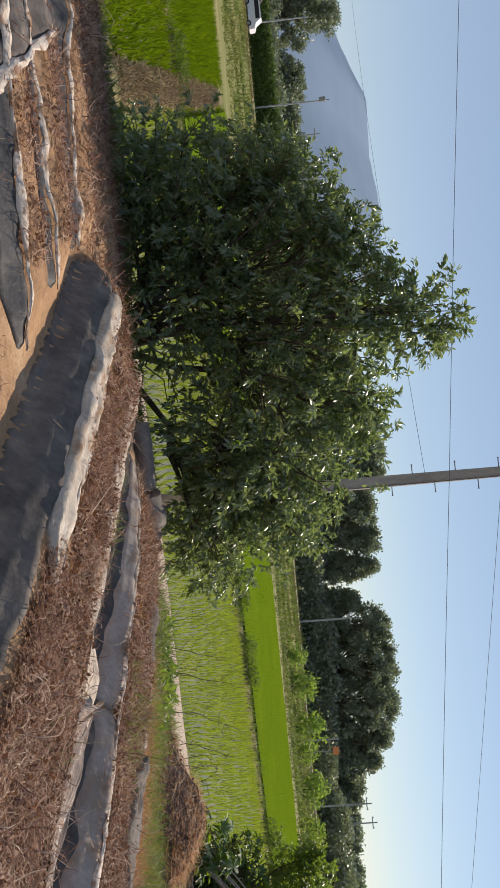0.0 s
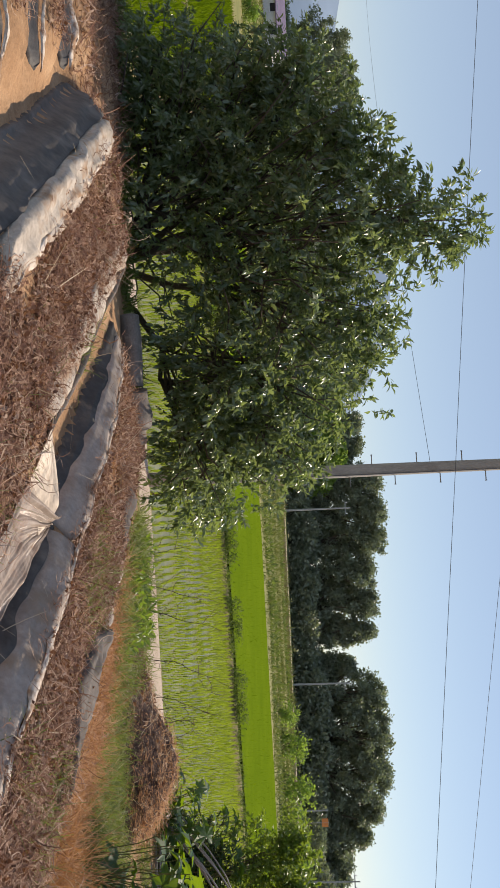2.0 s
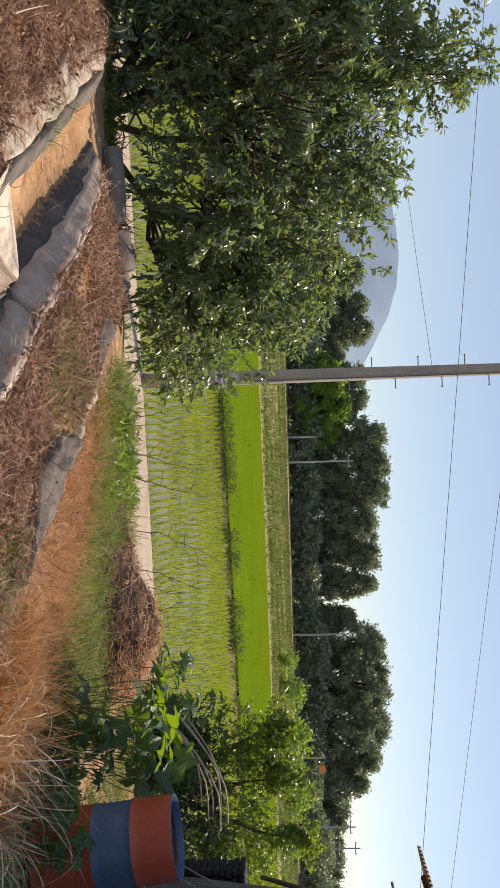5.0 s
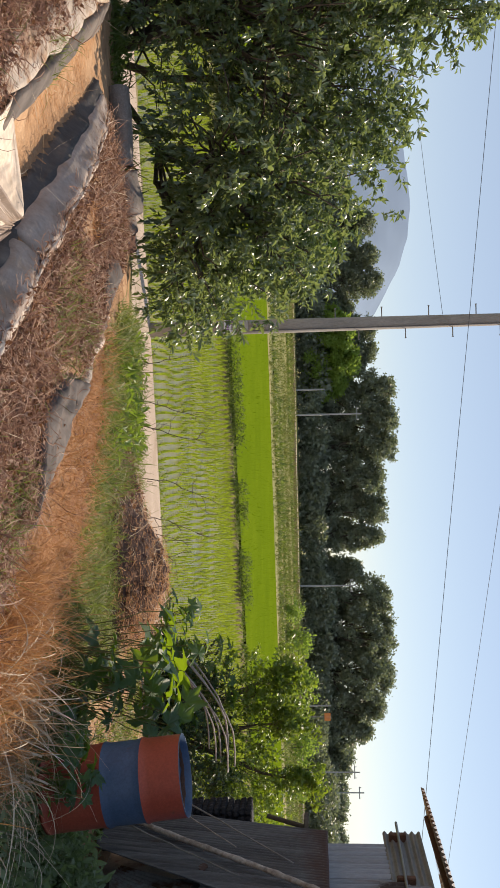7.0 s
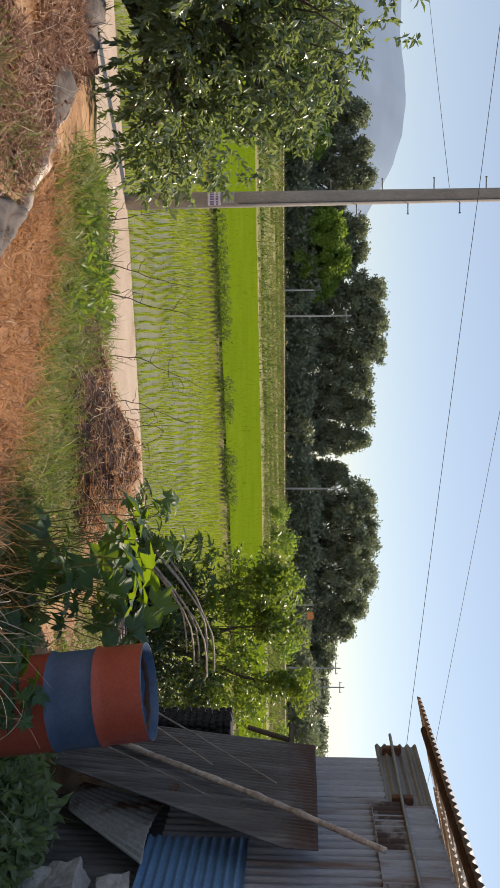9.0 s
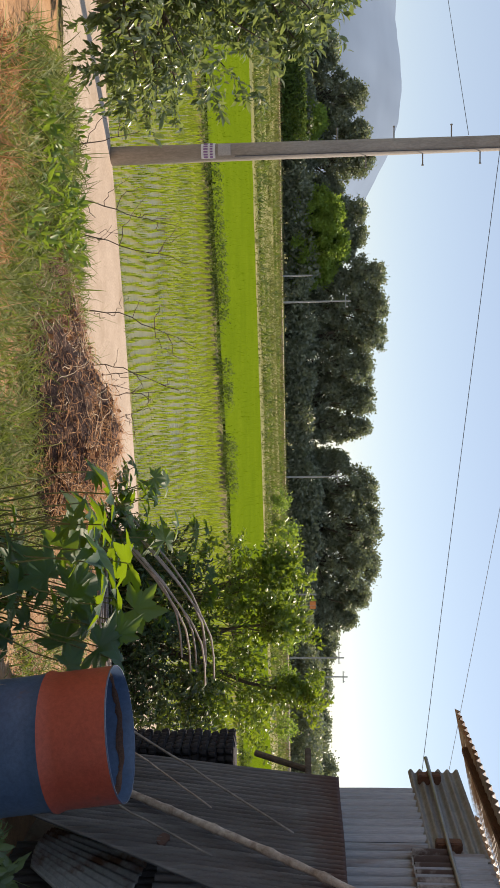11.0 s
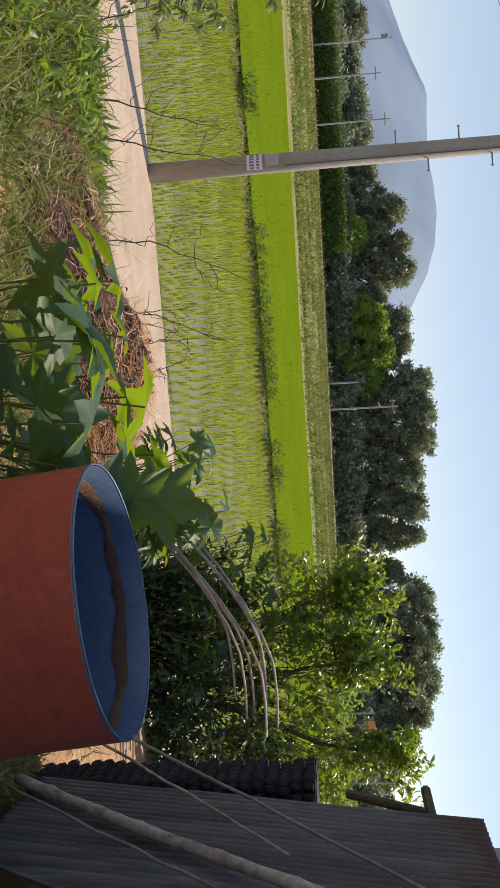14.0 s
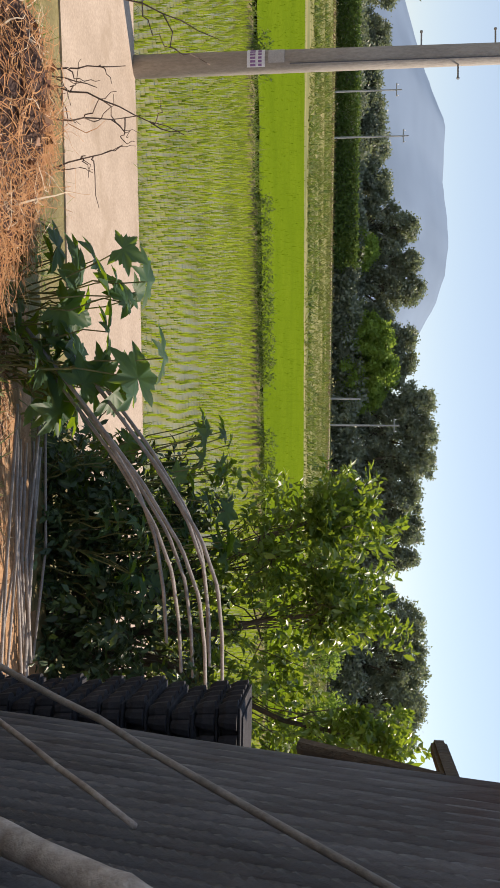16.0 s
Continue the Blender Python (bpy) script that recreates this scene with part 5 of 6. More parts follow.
lp = np.array(spread(260, 5.85, 6.22, 6.1, 7.75, lambda x, y: True))
lp = np.repeat(lp, 9, axis=0) + RNG.normal(size=(len(lp) * 9, 3)) * np.array([0.06, 0.06, 0.02]) + np.array([0, 0, 1.0]) * RNG.uniform(0.02, 0.36, (len(lp) * 9, 1))
solo("leafy_weeds", *leaves(lp, turned(len(lp), (0, -0.2, 0.5), 0.8), RNG.uniform(0.05, 0.11, len(lp)), OVAL_V, OVAL_F), M_LUSH, "leafy green weeds before the rubble pile", "weeds", kind="stuff")
solo("dry_red_stems", *tangle(spread(3600, 2.0, 4.6, 3.8, 8.6, lambda x, y: in_straw(x, y) and noise2(x, y, 1.5, 12) > -0.25), 0.17, 0.006, 5, 0.25, 0.7, 0.12), M_DEAD, "dark red-brown stems matted in the dry grass", "straw", kind="stuff")
pts = spread(110, 4.5, 5.15, 6.1, 6.62, lambda x, y: noise2(x, y, 3.0, 6) > -0.3)
tufts("arching_grass", pts, 0.80, (0.22, 0.1, 1.0), 0.012, M_PALE, "pale curling grass stems arching before the drum", "grass", 12, 1.05, 0.55, 1, 0.05)
pts = spread(900, -6.0, 0.6, 9.3, 11.0, lambda x, y: edge_y(x) - 0.15 < y < edge_y(x) + 1.1)
tufts("bank_weeds", pts, 0.24, (0, -0.1, 0.9), 0.022, M_WEED, "dark green weeds on the bank under the tree", "weeds", 3, 0.6, 0.8, 5, 0.07)
pts = spread(520, 3.9, 5.1, 7.6, 9.6, lambda x, y: noise2(x, y, 1.8, 9) > -0.25)
tufts("side_weeds", pts, 0.16, (0, 0, 1), 0.012, M_GRASS, "yellow-green weeds round the lobed plants", "weeds", 3, 0.5, 0.8, 5, 0.05)
pts = spread(900, 5.0, 6.3, 8.8, 10.7, lambda x, y: noise2(x, y, 2.0, 9) > -0.12)
solo("yard_straw", *tangle(spread(5200, 4.5, 6.3, 8.0, 10.9, lambda x, y: noise2(x, y, 1.6, 5) > -0.3), 0.2, 0.005, 5, 0.1, 0.3, 0.05), M_STRAW, "dry straw scattered on the bare soil of the yard", "straw", kind="stuff")
solo("yard_litter", *tangle(spread(3800, 4.5, 6.3, 8.0, 10.9, lambda x, y: noise2(x, y, 1.6, 2) > -0.2), 0.16, 0.005, 5, 0.1, 0.4, 0.05), M_PALE, "pale dead stems on the soil of the yard", "straw", kind="stuff")
solo("yard_dead_leaves", *tangle(spread(3000, 4.5, 5.6, 9.2, 10.9, lambda x, y: noise2(x, y, 1.6, 8) > -0.2), 0.15, 0.006, 5, 0.15, 0.5, 0.08), M_DEAD, "dark dead weeds trampled on the yard soil", "weeds", kind="stuff")
tufts("yard_weeds", pts, 0.12, (0, 0, 1), 0.012, M_GRASS, "yellow-green weeds on bare soil by the canes", "weeds", 3, 0.5, 0.8, 4, 0.05)
pts = row_points(60, -6.6, -2.0, 3.5, 4.6, 0.1, 1.3, 7) + row_points(60, -6.4, -2.0, 5.6, 6.3, 0.1, 1.3, 7)
tufts("ridge_grass", pts, 0.13, (0, 0, 1), 0.006, M_GRASS, "small green grass tufts on the ridges", "grass", 3, 0.6, 0.8, 7, 0.05)

tufts("ridge_weeds", row_points(300, -4.5, -2.2, 5.4, 6.2, 0.0, 1.6, 8), 0.16, (0, 0, 1), 0.008, M_GRASS, "olive green weeds among the dead ones on a ridge", "weeds", 3, 0.6, 0.8, 8, 0.06)

# ---- hoses along the garden edge ----
def hose(name, pts, r, mat, label, hollow=True):
    ob = thing(name, label, "hose", "hoses along the garden edge", at=tuple(pts[0]))
    o = np.array(pts[0])
    pts = np.array(pts) - o
    wall, wf = tube(pts, r, 16, False)
    wall = np.array([np.array(q) * 1.0 + np.array([0, 0.5, 1.0]) * r * 0.16 * noise.noise((q[0] * 11, q[1] * 11, q[2] * 9 + r * 50)) for q in wall])
    piece("wall", wall, wf, mat, ob, smooth=True)
    inner = tube(pts, r * 0.88, 16, False)
    piece("bore", inner[0], [q[::-1] for q in inner[1]], mat, ob, smooth=True)
    for e in (0, -1):
        d = pts[1] - pts[0] if e == 0 else pts[-1] - pts[-2]
        d = d / np.linalg.norm(d)
        piece("lip", *tube([pts[e] - d * 0.004, pts[e] + d * 0.004], r * 1.02, 16, True), mat, ob)


hose("drain_hose", [(-0.14, 9.06, -0.24), (0.06, 9.05, -0.225), (0.30, 9.05, -0.22), (0.52, 9.08, -0.23)], 0.098, M_HOSE, "fat dusty grey drain hose on the garden edge")
hose("drain_hose", [(0.58, 9.06, -0.21), (0.68, 9.10, -0.205), (0.79, 9.15, -0.19), (0.88, 9.21, -0.20)], 0.128, M_HOSE, "fat dusty grey drain hose on the garden edge")
hose("drain_hose", [(0.90, 9.27, -0.25), (0.96, 9.31, -0.25), (1.02, 9.35, -0.255)], 0.105, M_HOSE, "short crushed grey hose piece on the garden edge")
hose("drain_hose", [(1.04, 9.37, -0.27), (1.10, 9.41, -0.275), (1.17, 9.45, -0.28)], 0.098, M_RUST, "short rusty brown pipe end on the garden edge")


# ---- litter heap and bare twigs on the bank top ----
def heap():
    ob = thing("litter_heap", "heap of dark dead leaves and straw on the bank top", "heap", at=(3.9, 10.2, -0.3))
    vs, fs, a, b = [], [], 60, 30
    for i in range(a):
        for k in range(b):
            u, w = i / (a - 1), k / (b - 1)
            x = 2.75 + 2.2 * u
            y = 9.15 + 0.12 * (x - 3.0) + 1.5 * w
            dome = (math.sin(math.pi * u) ** 0.5) * (math.sin(math.pi * w) ** 0.7)
            crest = 0.08 + 0.36 * smooth(0.25, 0.75, u)
            z = land_z(x, y) - 0.03 + dome * (crest + 0.07 * noise2(x, y, 3, 1) + 0.05 * noise2(x, y, 9, 2))
            vs.append((x - 3.9, y - 10.2, z + 0.3))
    for i in range(a - 1):
        for k in range(b - 1):
            fs.append((i * b + k, (i + 1) * b + k, (i + 1) * b + k + 1, i * b + k + 1))
    piece("mound", vs, fs, M_MUD, ob, smooth=True)
    vv = np.array(vs)
    vv = vv[np.array([math.sin(math.pi * (i // b) / (a - 1)) * math.sin(math.pi * (i % b) / (b - 1)) > 0.08 for i in range(len(vv))])]
    p = vv[RNG.integers(0, len(vv), 700)] + RNG.normal(size=(700, 3)) * np.array([0.03, 0.03, 0.008])
    v, f = leaves(p, turned(700, (0, 0, 0.05), 1.0), RNG.uniform(0.02, 0.06, 700), CHIP_V, CHIP_F)
    piece("dead_leaves", v, f, M_DEAD, ob)
    p = vv[RNG.integers(0, len(vv), 2400)]
    v, f = tangle(p[:380], 0.22, 0.006, 5, 0.3, 0.4)
    piece("straw", v, f, M_PALE, ob)
    p = vv[RNG.integers(0, len(vv), 11000)]
    p = p[np.argsort(p[:, 0] + RNG.normal(size=11000) * 0.28)]
    v, f = tangle(p[:2600], 0.16, 0.005, 5, 0.25, 0.6, 0.08)
    piece("matted_straw", v, f, M_DEAD, ob, "matted brown dead stalks")
    v, f = tangle(np.concatenate([p[2600:7600:9], p[7600:]]), 0.20, 0.0042, 5, 0.25, 0.3, 0.08)
    piece("loose_straw", v, f, M_STRAW, ob, "loose golden straw")


heap()


def bare_twig(x, y, h, seed, lean):
    r = np.random.default_rng(seed)
    z = land_z(x, y)
    ob = thing("bare_twig", "leafless brown branch standing on the bank top", "branch", "bare branches on the bank", at=(x, y, z))
    def bow(a, b, r0, r1, n, bend):
        side = r.normal(size=3) * np.array([1, 0.6, 0.5]) * bend
        pts = [np.array(a) + (np.array(b) - np.array(a)) * t + side * math.sin(math.pi * t ** 0.8) + r.normal(size=3) * 0.012 * h * (0 < t < 1) for t in np.linspace(0, 1, n)]
        return tube([tuple(p) for p in pts], [r0 + (r1 - r0) * t for t in np.linspace(0, 1, n)], 6), pts
    tb, pts = bow((0, 0, -0.1), (lean[0], lean[1], h), 0.0062, 0.0018, 12, 0.07 * h)
    piece("stem", *tb, M_TWIG, ob)
    for k in range(6):
        a = pts[int(r.integers(2, 10))]
        b = a + np.array([r.normal() * 0.22 + 0.25 * lean[0], r.normal() * 0.12, r.uniform(0.06, 0.34)]) * h
        piece("side_twig", *bow(a, b, 0.0034, 0.0013, 8, 0.06 * h)[0], M_TWIG, ob)


for i, (x, y, h, lx, ly) in enumerate([(2.45, 10.7, 0.85, 0.25, 0.1), (2.7, 10.6, 0.95, 0.3, 0.0), (3.3, 10.9, 0.95, 0.35, 0), (3.75, 11.0, 0.75, 0.25, 0.1), (2.15, 10.4, 0.55, -0.1, 0), (3.92, 10.72, 0.52, -0.10, 0.05), (4.05, 10.80, 0.62, -0.06, 0.1), (4.3, 10.85, 0.50, -0.20, 0.1), (3.85, 10.65, 0.42, 0.12, 0.0)]):
    bare_twig(x, y, h, 70 + i, (lx, ly))

# ---- drum ----
def steel_drum():
    ob = thing("oil_drum", "open steel drum in red and blue bands, standing on weeds", "drum", at=(5.135, 6.95, -0.295))
    ob.rotation_euler = (radians(-2.5), radians(-6.5), 0)
    r, h = 0.246, 0.87
    def band(z0, z1):
        out = []
        for k in range(9):
            z = z0 + (z1 - z0) * k / 8
            rib = 0.010 * math.exp(-((z - 0.380) / 0.013) ** 2) + 0.010 * math.exp(-((z - 0.620) / 0.013) ** 2)
            out.append((r + rib, z))
        return out
    piece("bottom_band", *lathe([(0.0, 0.012), (r - 0.01, 0.012), (r + 0.004, 0.0), (r + 0.004, 0.02)] + band(0.02, 0.380), 64), M_RED, ob, "red painted lower band", True)
    piece("middle_band", *lathe(band(0.380, 0.620), 64), M_BLUE, ob, "blue painted middle band", True)
    piece("top_band", *lathe(band(0.620, h - 0.008), 64), M_RED, ob, "red painted upper band", True)
    prof = [(r + 0.001, h - 0.008)] + [(r + 0.0012 * math.cos(a), h - 0.004 + 0.002 * math.sin(a)) for a in np.linspace(-1.2, 4.2, 12)]
    piece("rim", *lathe(prof, 64), M_WORN, ob, "rolled rim with worn blue paint", True)
    piece("inside", *lathe([(0.0, 0.02), (r - 0.012, 0.02), (r - 0.010, 0.4), (r - 0.010, h - 0.03), (r - 0.003, h - 0.005)], 64), M_BLUE, ob, "blue inner wall", True)
    vs, fs, m = [], [], 96
    for a in range(m):
        t = 2 * math.pi * a / m
        lo = h - 0.066 + 0.014 * noise.noise((3 * math.cos(t), 3 * math.sin(t), 1)) + 0.008 * noise.noise((9 * math.cos(t), 9 * math.sin(t), 4))
        hi = h - 0.044 + 0.008 * noise.noise((4 * math.cos(t), 4 * math.sin(t), 7))
        vs += [((r - 0.0135) * math.cos(t), (r - 0.0135) * math.sin(t), lo), ((r - 0.016) * math.cos(t), (r - 0.016) * math.sin(t), (lo + hi) / 2), ((r - 0.0135) * math.cos(t), (r - 0.0135) * math.sin(t), hi)]
    for a in range(m):
        q = (a + 1) % m
        fs += [(3 * a, 3 * a + 1, 3 * q + 1, 3 * q), (3 * a + 1, 3 * a + 2, 3 * q + 2, 3 * q + 1)]
    piece("rust_ring", vs, fs, M_RUST, ob, "brown rust ring inside", True)


steel_drum()

# ---- broad-leaved plants by the drum ----
def lobed_leaf(lobes=5):
    vs = [(0, 0, 0)]
    out = []
    step = 232 / (lobes - 1)
    for k in range(lobes):
        a = -116 + step * k
        ln = 1.0 - 0.30 * abs(k - (lobes - 1) / 2) / ((lobes - 1) / 2)
        for da, r in ((-0.5, 0.64), (-0.38, 0.68 * ln), (-0.33, 0.66 * ln), (-0.25, 0.82 * ln), (-0.20, 0.80 * ln), (-0.12, 0.95 * ln), (0, 1.16 * ln), (0.12, 0.95 * ln), (0.20, 0.80 * ln), (0.25, 0.82 * ln), (0.33, 0.66 * ln), (0.38, 0.68 * ln)):
            out.append((r if da != -0.5 or k else 0.4, radians(a + step * da), abs(da)))
    out.append((0.4, radians(116 + step * 0.5), 0.5))
    for r, a, e in out:
        vs.append((r * math.sin(a), r * math.cos(a), -0.28 * r * r + 0.22 * e * r + 0.03 * math.sin(9 * a + 5 * r)))
    return np.array(vs), np.array([(0, i + 2, i + 1) for i in range(len(out) - 1)])


LOBED = lobed_leaf(5)


def castor(at, leaves_at, size, seed, label, level=0.75):
    r = np.random.default_rng(seed)
    ob = thing("broadleaf_plant", label, "plant", at=at)
    o = np.array(at)
    for p in leaves_at:
        q = np.array(p) - o
        piece("stalk", *branch(r, (q[0] * 0.55 + r.normal() * 0.05, q[1] * 0.55 + r.normal() * 0.05, 0), q, 0.005, 0.003, 0.02, 6, 5)[0], M_STEM, ob)
        if r.uniform() < level:
            m = pose(*q, r.normal() * 16, r.normal() * 16, 80 + r.normal() * 55)
        else:
            m = pose(*q, r.uniform(25, 75), r.uniform(-35, 35), r.normal() * 45)
        k = size * r.uniform(0.55, 1.25)
        v = np.array([m @ (Vector(t) * k) for t in LOBED[0]])
        piece("leaf", v, LOBED[1], M_CASTOR, ob)


rc = np.random.default_rng(14)
spots = [(4.48, 7.44, 0.32), (4.34, 7.45, 0.28), (4.17, 7.79, 0.30), (4.28, 7.81, 0.38), (4.88, 7.62, 0.43), (4.96, 7.50, 0.46), (4.86, 7.75, 0.40), (4.80, 7.9, 0.36)] + [(rc.uniform(4.35, 4.95), rc.uniform(7.35, 8.3), rc.uniform(-0.05, 0.42)) for _ in range(40)] + [(rc.uniform(4.3, 4.9), rc.uniform(7.2, 8.3), rc.uniform(-0.3, 0.0)) for _ in range(16)]
castor((4.45, 7.75, land_z(4.45, 7.75)), spots, 0.155, 3, "plant with large lobed green leaves beside the drum")
spots = [(rc.uniform(4.68, 5.08), rc.uniform(6.42, 6.66), rc.uniform(-0.16, 0.10)) for _ in range(26)]
castor((4.9, 6.55, land_z(4.9, 6.55)), spots, 0.10, 9, "low lobed-leaf plant growing against the drum")
spots = [(4.76, 10.85, 0.14), (5.2, 10.8, 0.12), (5.1, 10.85, 0.22)] + [(rc.uniform(4.6, 5.35), rc.uniform(10.6, 11.1), rc.uniform(-0.45, 0.10)) for _ in range(46)]
castor((5.0, 10.85, land_z(5.0, 10.85)), spots, 0.16, 5, "young plant with lobed leaves at the bank top")

spots = [(rc.uniform(5.35, 6.4), rc.uniform(11.5, 11.95), rc.uniform(-0.85, 0.0)) for _ in range(80)] + [(rc.uniform(5.3, 6.1), rc.uniform(11.8, 12.1), rc.uniform(-0.1, 0.42)) for _ in range(34)]
castor((5.9, 11.75, land_z(5.9, 11.75)), spots, 0.105, 6, "dark leafy plant with lobed leaves below the canes")

# ---- shrub behind the canes ----
def shrub(at, lobes, count, leaf, label, seed, mat):
    r = np.random.default_rng(seed)
    o = np.array(at)
    ob = thing("shrub", label, "shrub", at=at)
    parts, tips = [], []
    for c, rad in lobes:
        c, rad = np.array(c), np.array(rad)
        tb, pts = branch(r, o, c, 0.03, 0.012, 0.05, 6, 6)
        parts.append(tb)
        for i in range(count):
            d = r.normal(size=3)
            d /= np.linalg.norm(d)
            q = c + d * rad * r.uniform(0.5, 1.1)
            if i % 5 == 0:
                parts.append(branch(r, pts[int(r.integers(2, 6))], q, 0.006, 0.002, 0.03, 5, 4)[0])
            tips.append(q)
    for c, rad in lobes:
        for i in range(5):
            q = np.array(c) + np.array([r.normal() * rad[0] * 0.5, r.normal() * rad[1] * 0.5, rad[2] * 0.7])
            e = q + np.array([r.normal() * 0.14, r.normal() * 0.1, r.uniform(0.10, 0.26)])
            parts.append(branch(r, q, e, 0.004, 0.0015, 0.02, 6, 4)[0])
            tips += [q + (e - q) * w for w in (0.2, 0.4, 0.6, 0.8, 1.0)]
    v, f = join(parts)
    tagged(piece("branchwork", v - o, f, M_BARK, ob), kind="stuff")
    tips = np.array(tips)
    ways = tips - (o + np.array([0, 0, 0.6])) + np.array([0, 0, 0.6]) + r.normal(size=tips.shape) * 0.7
    v, f = sprays(r, tips, ways, 0.22, 16, 0.6 * leaf, 1.35 * leaf, 1.0, OVAL_V * np.array([1.15, 1, 1]), OVAL_F, 0.25)
    piece("foliage", v - o, f, mat, ob)


SHRUB_LOBES = [((6.0, 12.4, 0.1), (0.5, 0.5, 0.5)), ((6.05, 12.4, 0.6), (0.38, 0.4, 0.32)), ((6.5, 12.4, 0.5), (0.42, 0.4, 0.4)), ((6.9, 12.5, 0.25), (0.4, 0.4, 0.42)), ((7.25, 12.5, 0.25), (0.35, 0.35, 0.4)),
               ((7.12, 12.35, 1.0), (0.16, 0.16, 0.22)), ((5.85, 12.3, 0.88), (0.16, 0.2, 0.18)), ((6.42, 12.3, 0.9), (0.2, 0.2, 0.16)), ((6.7, 12.3, -0.3), (0.8, 0.5, 0.5)), ((7.6, 12.7, 0.3), (0.4, 0.4, 0.4)),
               ((5.9, 12.2, -0.5), (0.5, 0.5, 0.5)), ((6.6, 12.0, -0.75), (0.7, 0.4, 0.5)), ((5.8, 11.95, -0.75), (0.5, 0.35, 0.4)), ((6.2, 12.1, -0.3), (0.6, 0.4, 0.45)), ((7.2, 12.2, -0.4), (0.6, 0.5, 0.6)),
               ((5.7, 11.75, -0.65), (0.45, 0.25, 0.35)), ((6.3, 11.75, -0.6), (0.5, 0.25, 0.4)), ((6.9, 11.8, -0.55), (0.5, 0.3, 0.45)), ((6.0, 12.7, -0.6), (0.6, 0.3, 0.5)), ((6.9, 12.8, -0.5), (0.7, 0.3, 0.6))]
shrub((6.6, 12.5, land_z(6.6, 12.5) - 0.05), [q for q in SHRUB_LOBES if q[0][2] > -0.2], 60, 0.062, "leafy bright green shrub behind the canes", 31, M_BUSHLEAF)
# low lobes split off by height, their shade given by the darker leaf
shrub((6.4, 12.1, land_z(6.4, 12.1) - 0.05), [q for q in SHRUB_LOBES if q[0][2] < -0.2], 76, 0.062, "dense bush on the bank behind the canes, shade painted in as darker green", 32, M_SHADEBUSH)

# ---- canes, arching pipes, tray stack ----
def arch(k):
    r = np.random.default_rng(90 + k)
    j = r.normal(size=3) * 0.06
    dz = -0.07 * (k % 3)
    pts = np.array([(4.85, 10.9, -0.42), (5.2, 10.85, -0.12), (5.55, 10.9, 0.16), (5.85, 10.93, 0.34), (6.05, 11.05, 0.385), (6.3, 11.3, 0.37), (6.7, 11.6, 0.33)]) + j + np.array([0, 0.07 * (k // 2), dz])
    t = np.linspace(0, 6, 30)
    pts = np.stack([np.interp(t, range(7), np.convolve(np.pad(pts[:, i], 1, "edge"), [0.2, 0.6, 0.2], "valid")) for i in range(3)], axis=1)
    solo("bent_cane", *tube(pts, 0.009, 8), M_CANE, "long pale grey cane bent over in an arch", "cane", "bent canes", smooth=True)


for k in range(7):
    arch(k)
rk = np.random.default_rng(8)
for k in range(14):
    y = 10.75 + 0.045 * k
    z = land_z(6.0, y) + 0.02 + 0.03 * (k % 2)
    solo("straight_cane", *tube([(5.45 + rk.uniform(-0.15, 0.2), y + rk.normal() * 0.05, z + 0.02 * rk.random()), (6.0, y + rk.normal() * 0.03, z + 0.02 * rk.random()), (6.6 + rk.uniform(-0.1, 0.2), y + rk.normal() * 0.08, z + 0.01)], 0.006 + 0.004 * rk.random(), 8), M_CANE, "straight pale grey cane lying on the ground", "cane", "canes on the ground", smooth=True)


def tray_stack():
    ob = thing("tray_stack", "tall stack of black plastic nursery trays beside the leaning sheet", "tray stack", at=(6.36, 9.28, -0.48))
    n, step = 23, 0.0555
    for k in range(n):
        z = k * step
        dx, dy = rk.normal() * 0.006, rk.normal() * 0.008
        parts = [slab((-0.172 + dx, -0.108 + dy, z), (0.172 + dx, 0.108 + dy, z + 0.05), 0.012), slab((-0.190 + dx, -0.126 + dy, z + 0.041), (0.190 + dx, 0.126 + dy, z + 0.046), 0.002)]
        for j in range(5):
            y = -0.104 + 0.052 * j + dy
            parts.append(tube([(-0.176 + dx, y, z - 0.004), (-0.178 + dx, y, z + 0.012), (-0.180 + dx, y, z + 0.040)], [0.014, 0.021, 0.0235], 10))
        for j in range(7):
            x = -0.156 + 0.052 * j + dx
            parts.append(tube([(x, -0.112 + dy, z - 0.004), (x, -0.114 + dy, z + 0.012), (x, -0.116 + dy, z + 0.040)], [0.014, 0.021, 0.0235], 10))
        piece("tray", *join(parts), M_BLACK, ob)


tray_stack()

# ---- shed ----
def corrugated(y0, y1, z0, z1, x, period, amp, flat=True, thick=0.004):
    """A sheet in the plane x; ribs run level (flat) or upright."""
    a, b = ((z0, z1) if flat else (y0, y1)), ((y0, y1) if flat else (z0, z1))
    n = max(4, int((a[1] - a[0]) / period * (8 if flat else 10)))
    vs, fs = [], []
    m = 7
    for i in range(n + 1):
        u = a[0] + (a[1] - a[0]) * i / n
        w = amp * (math.sin(2 * math.pi * u / period) if flat else 1 - 2 * abs(math.sin(math.pi * u / period)))
        for k in range(m):
            v = b[0] + (b[1] - b[0]) * k / (m - 1)
            wob = 0.006 * noise.noise((u * 2, v * 2, x))
            vs.append((x + w + wob, v, u) if flat else (x + w + wob, u, v))
    for i in range(n):
        for k in range(m - 1):
            fs.append((i * m + k, i * m + k + 1, (i + 1) * m + k + 1, (i + 1) * m + k))
    q = len(vs)
    vs += [(vx + thick, vy, vz) for vx, vy, vz in vs]
    fs += [tuple(q + i for i in f[::-1]) for f in fs]
    return vs, fs


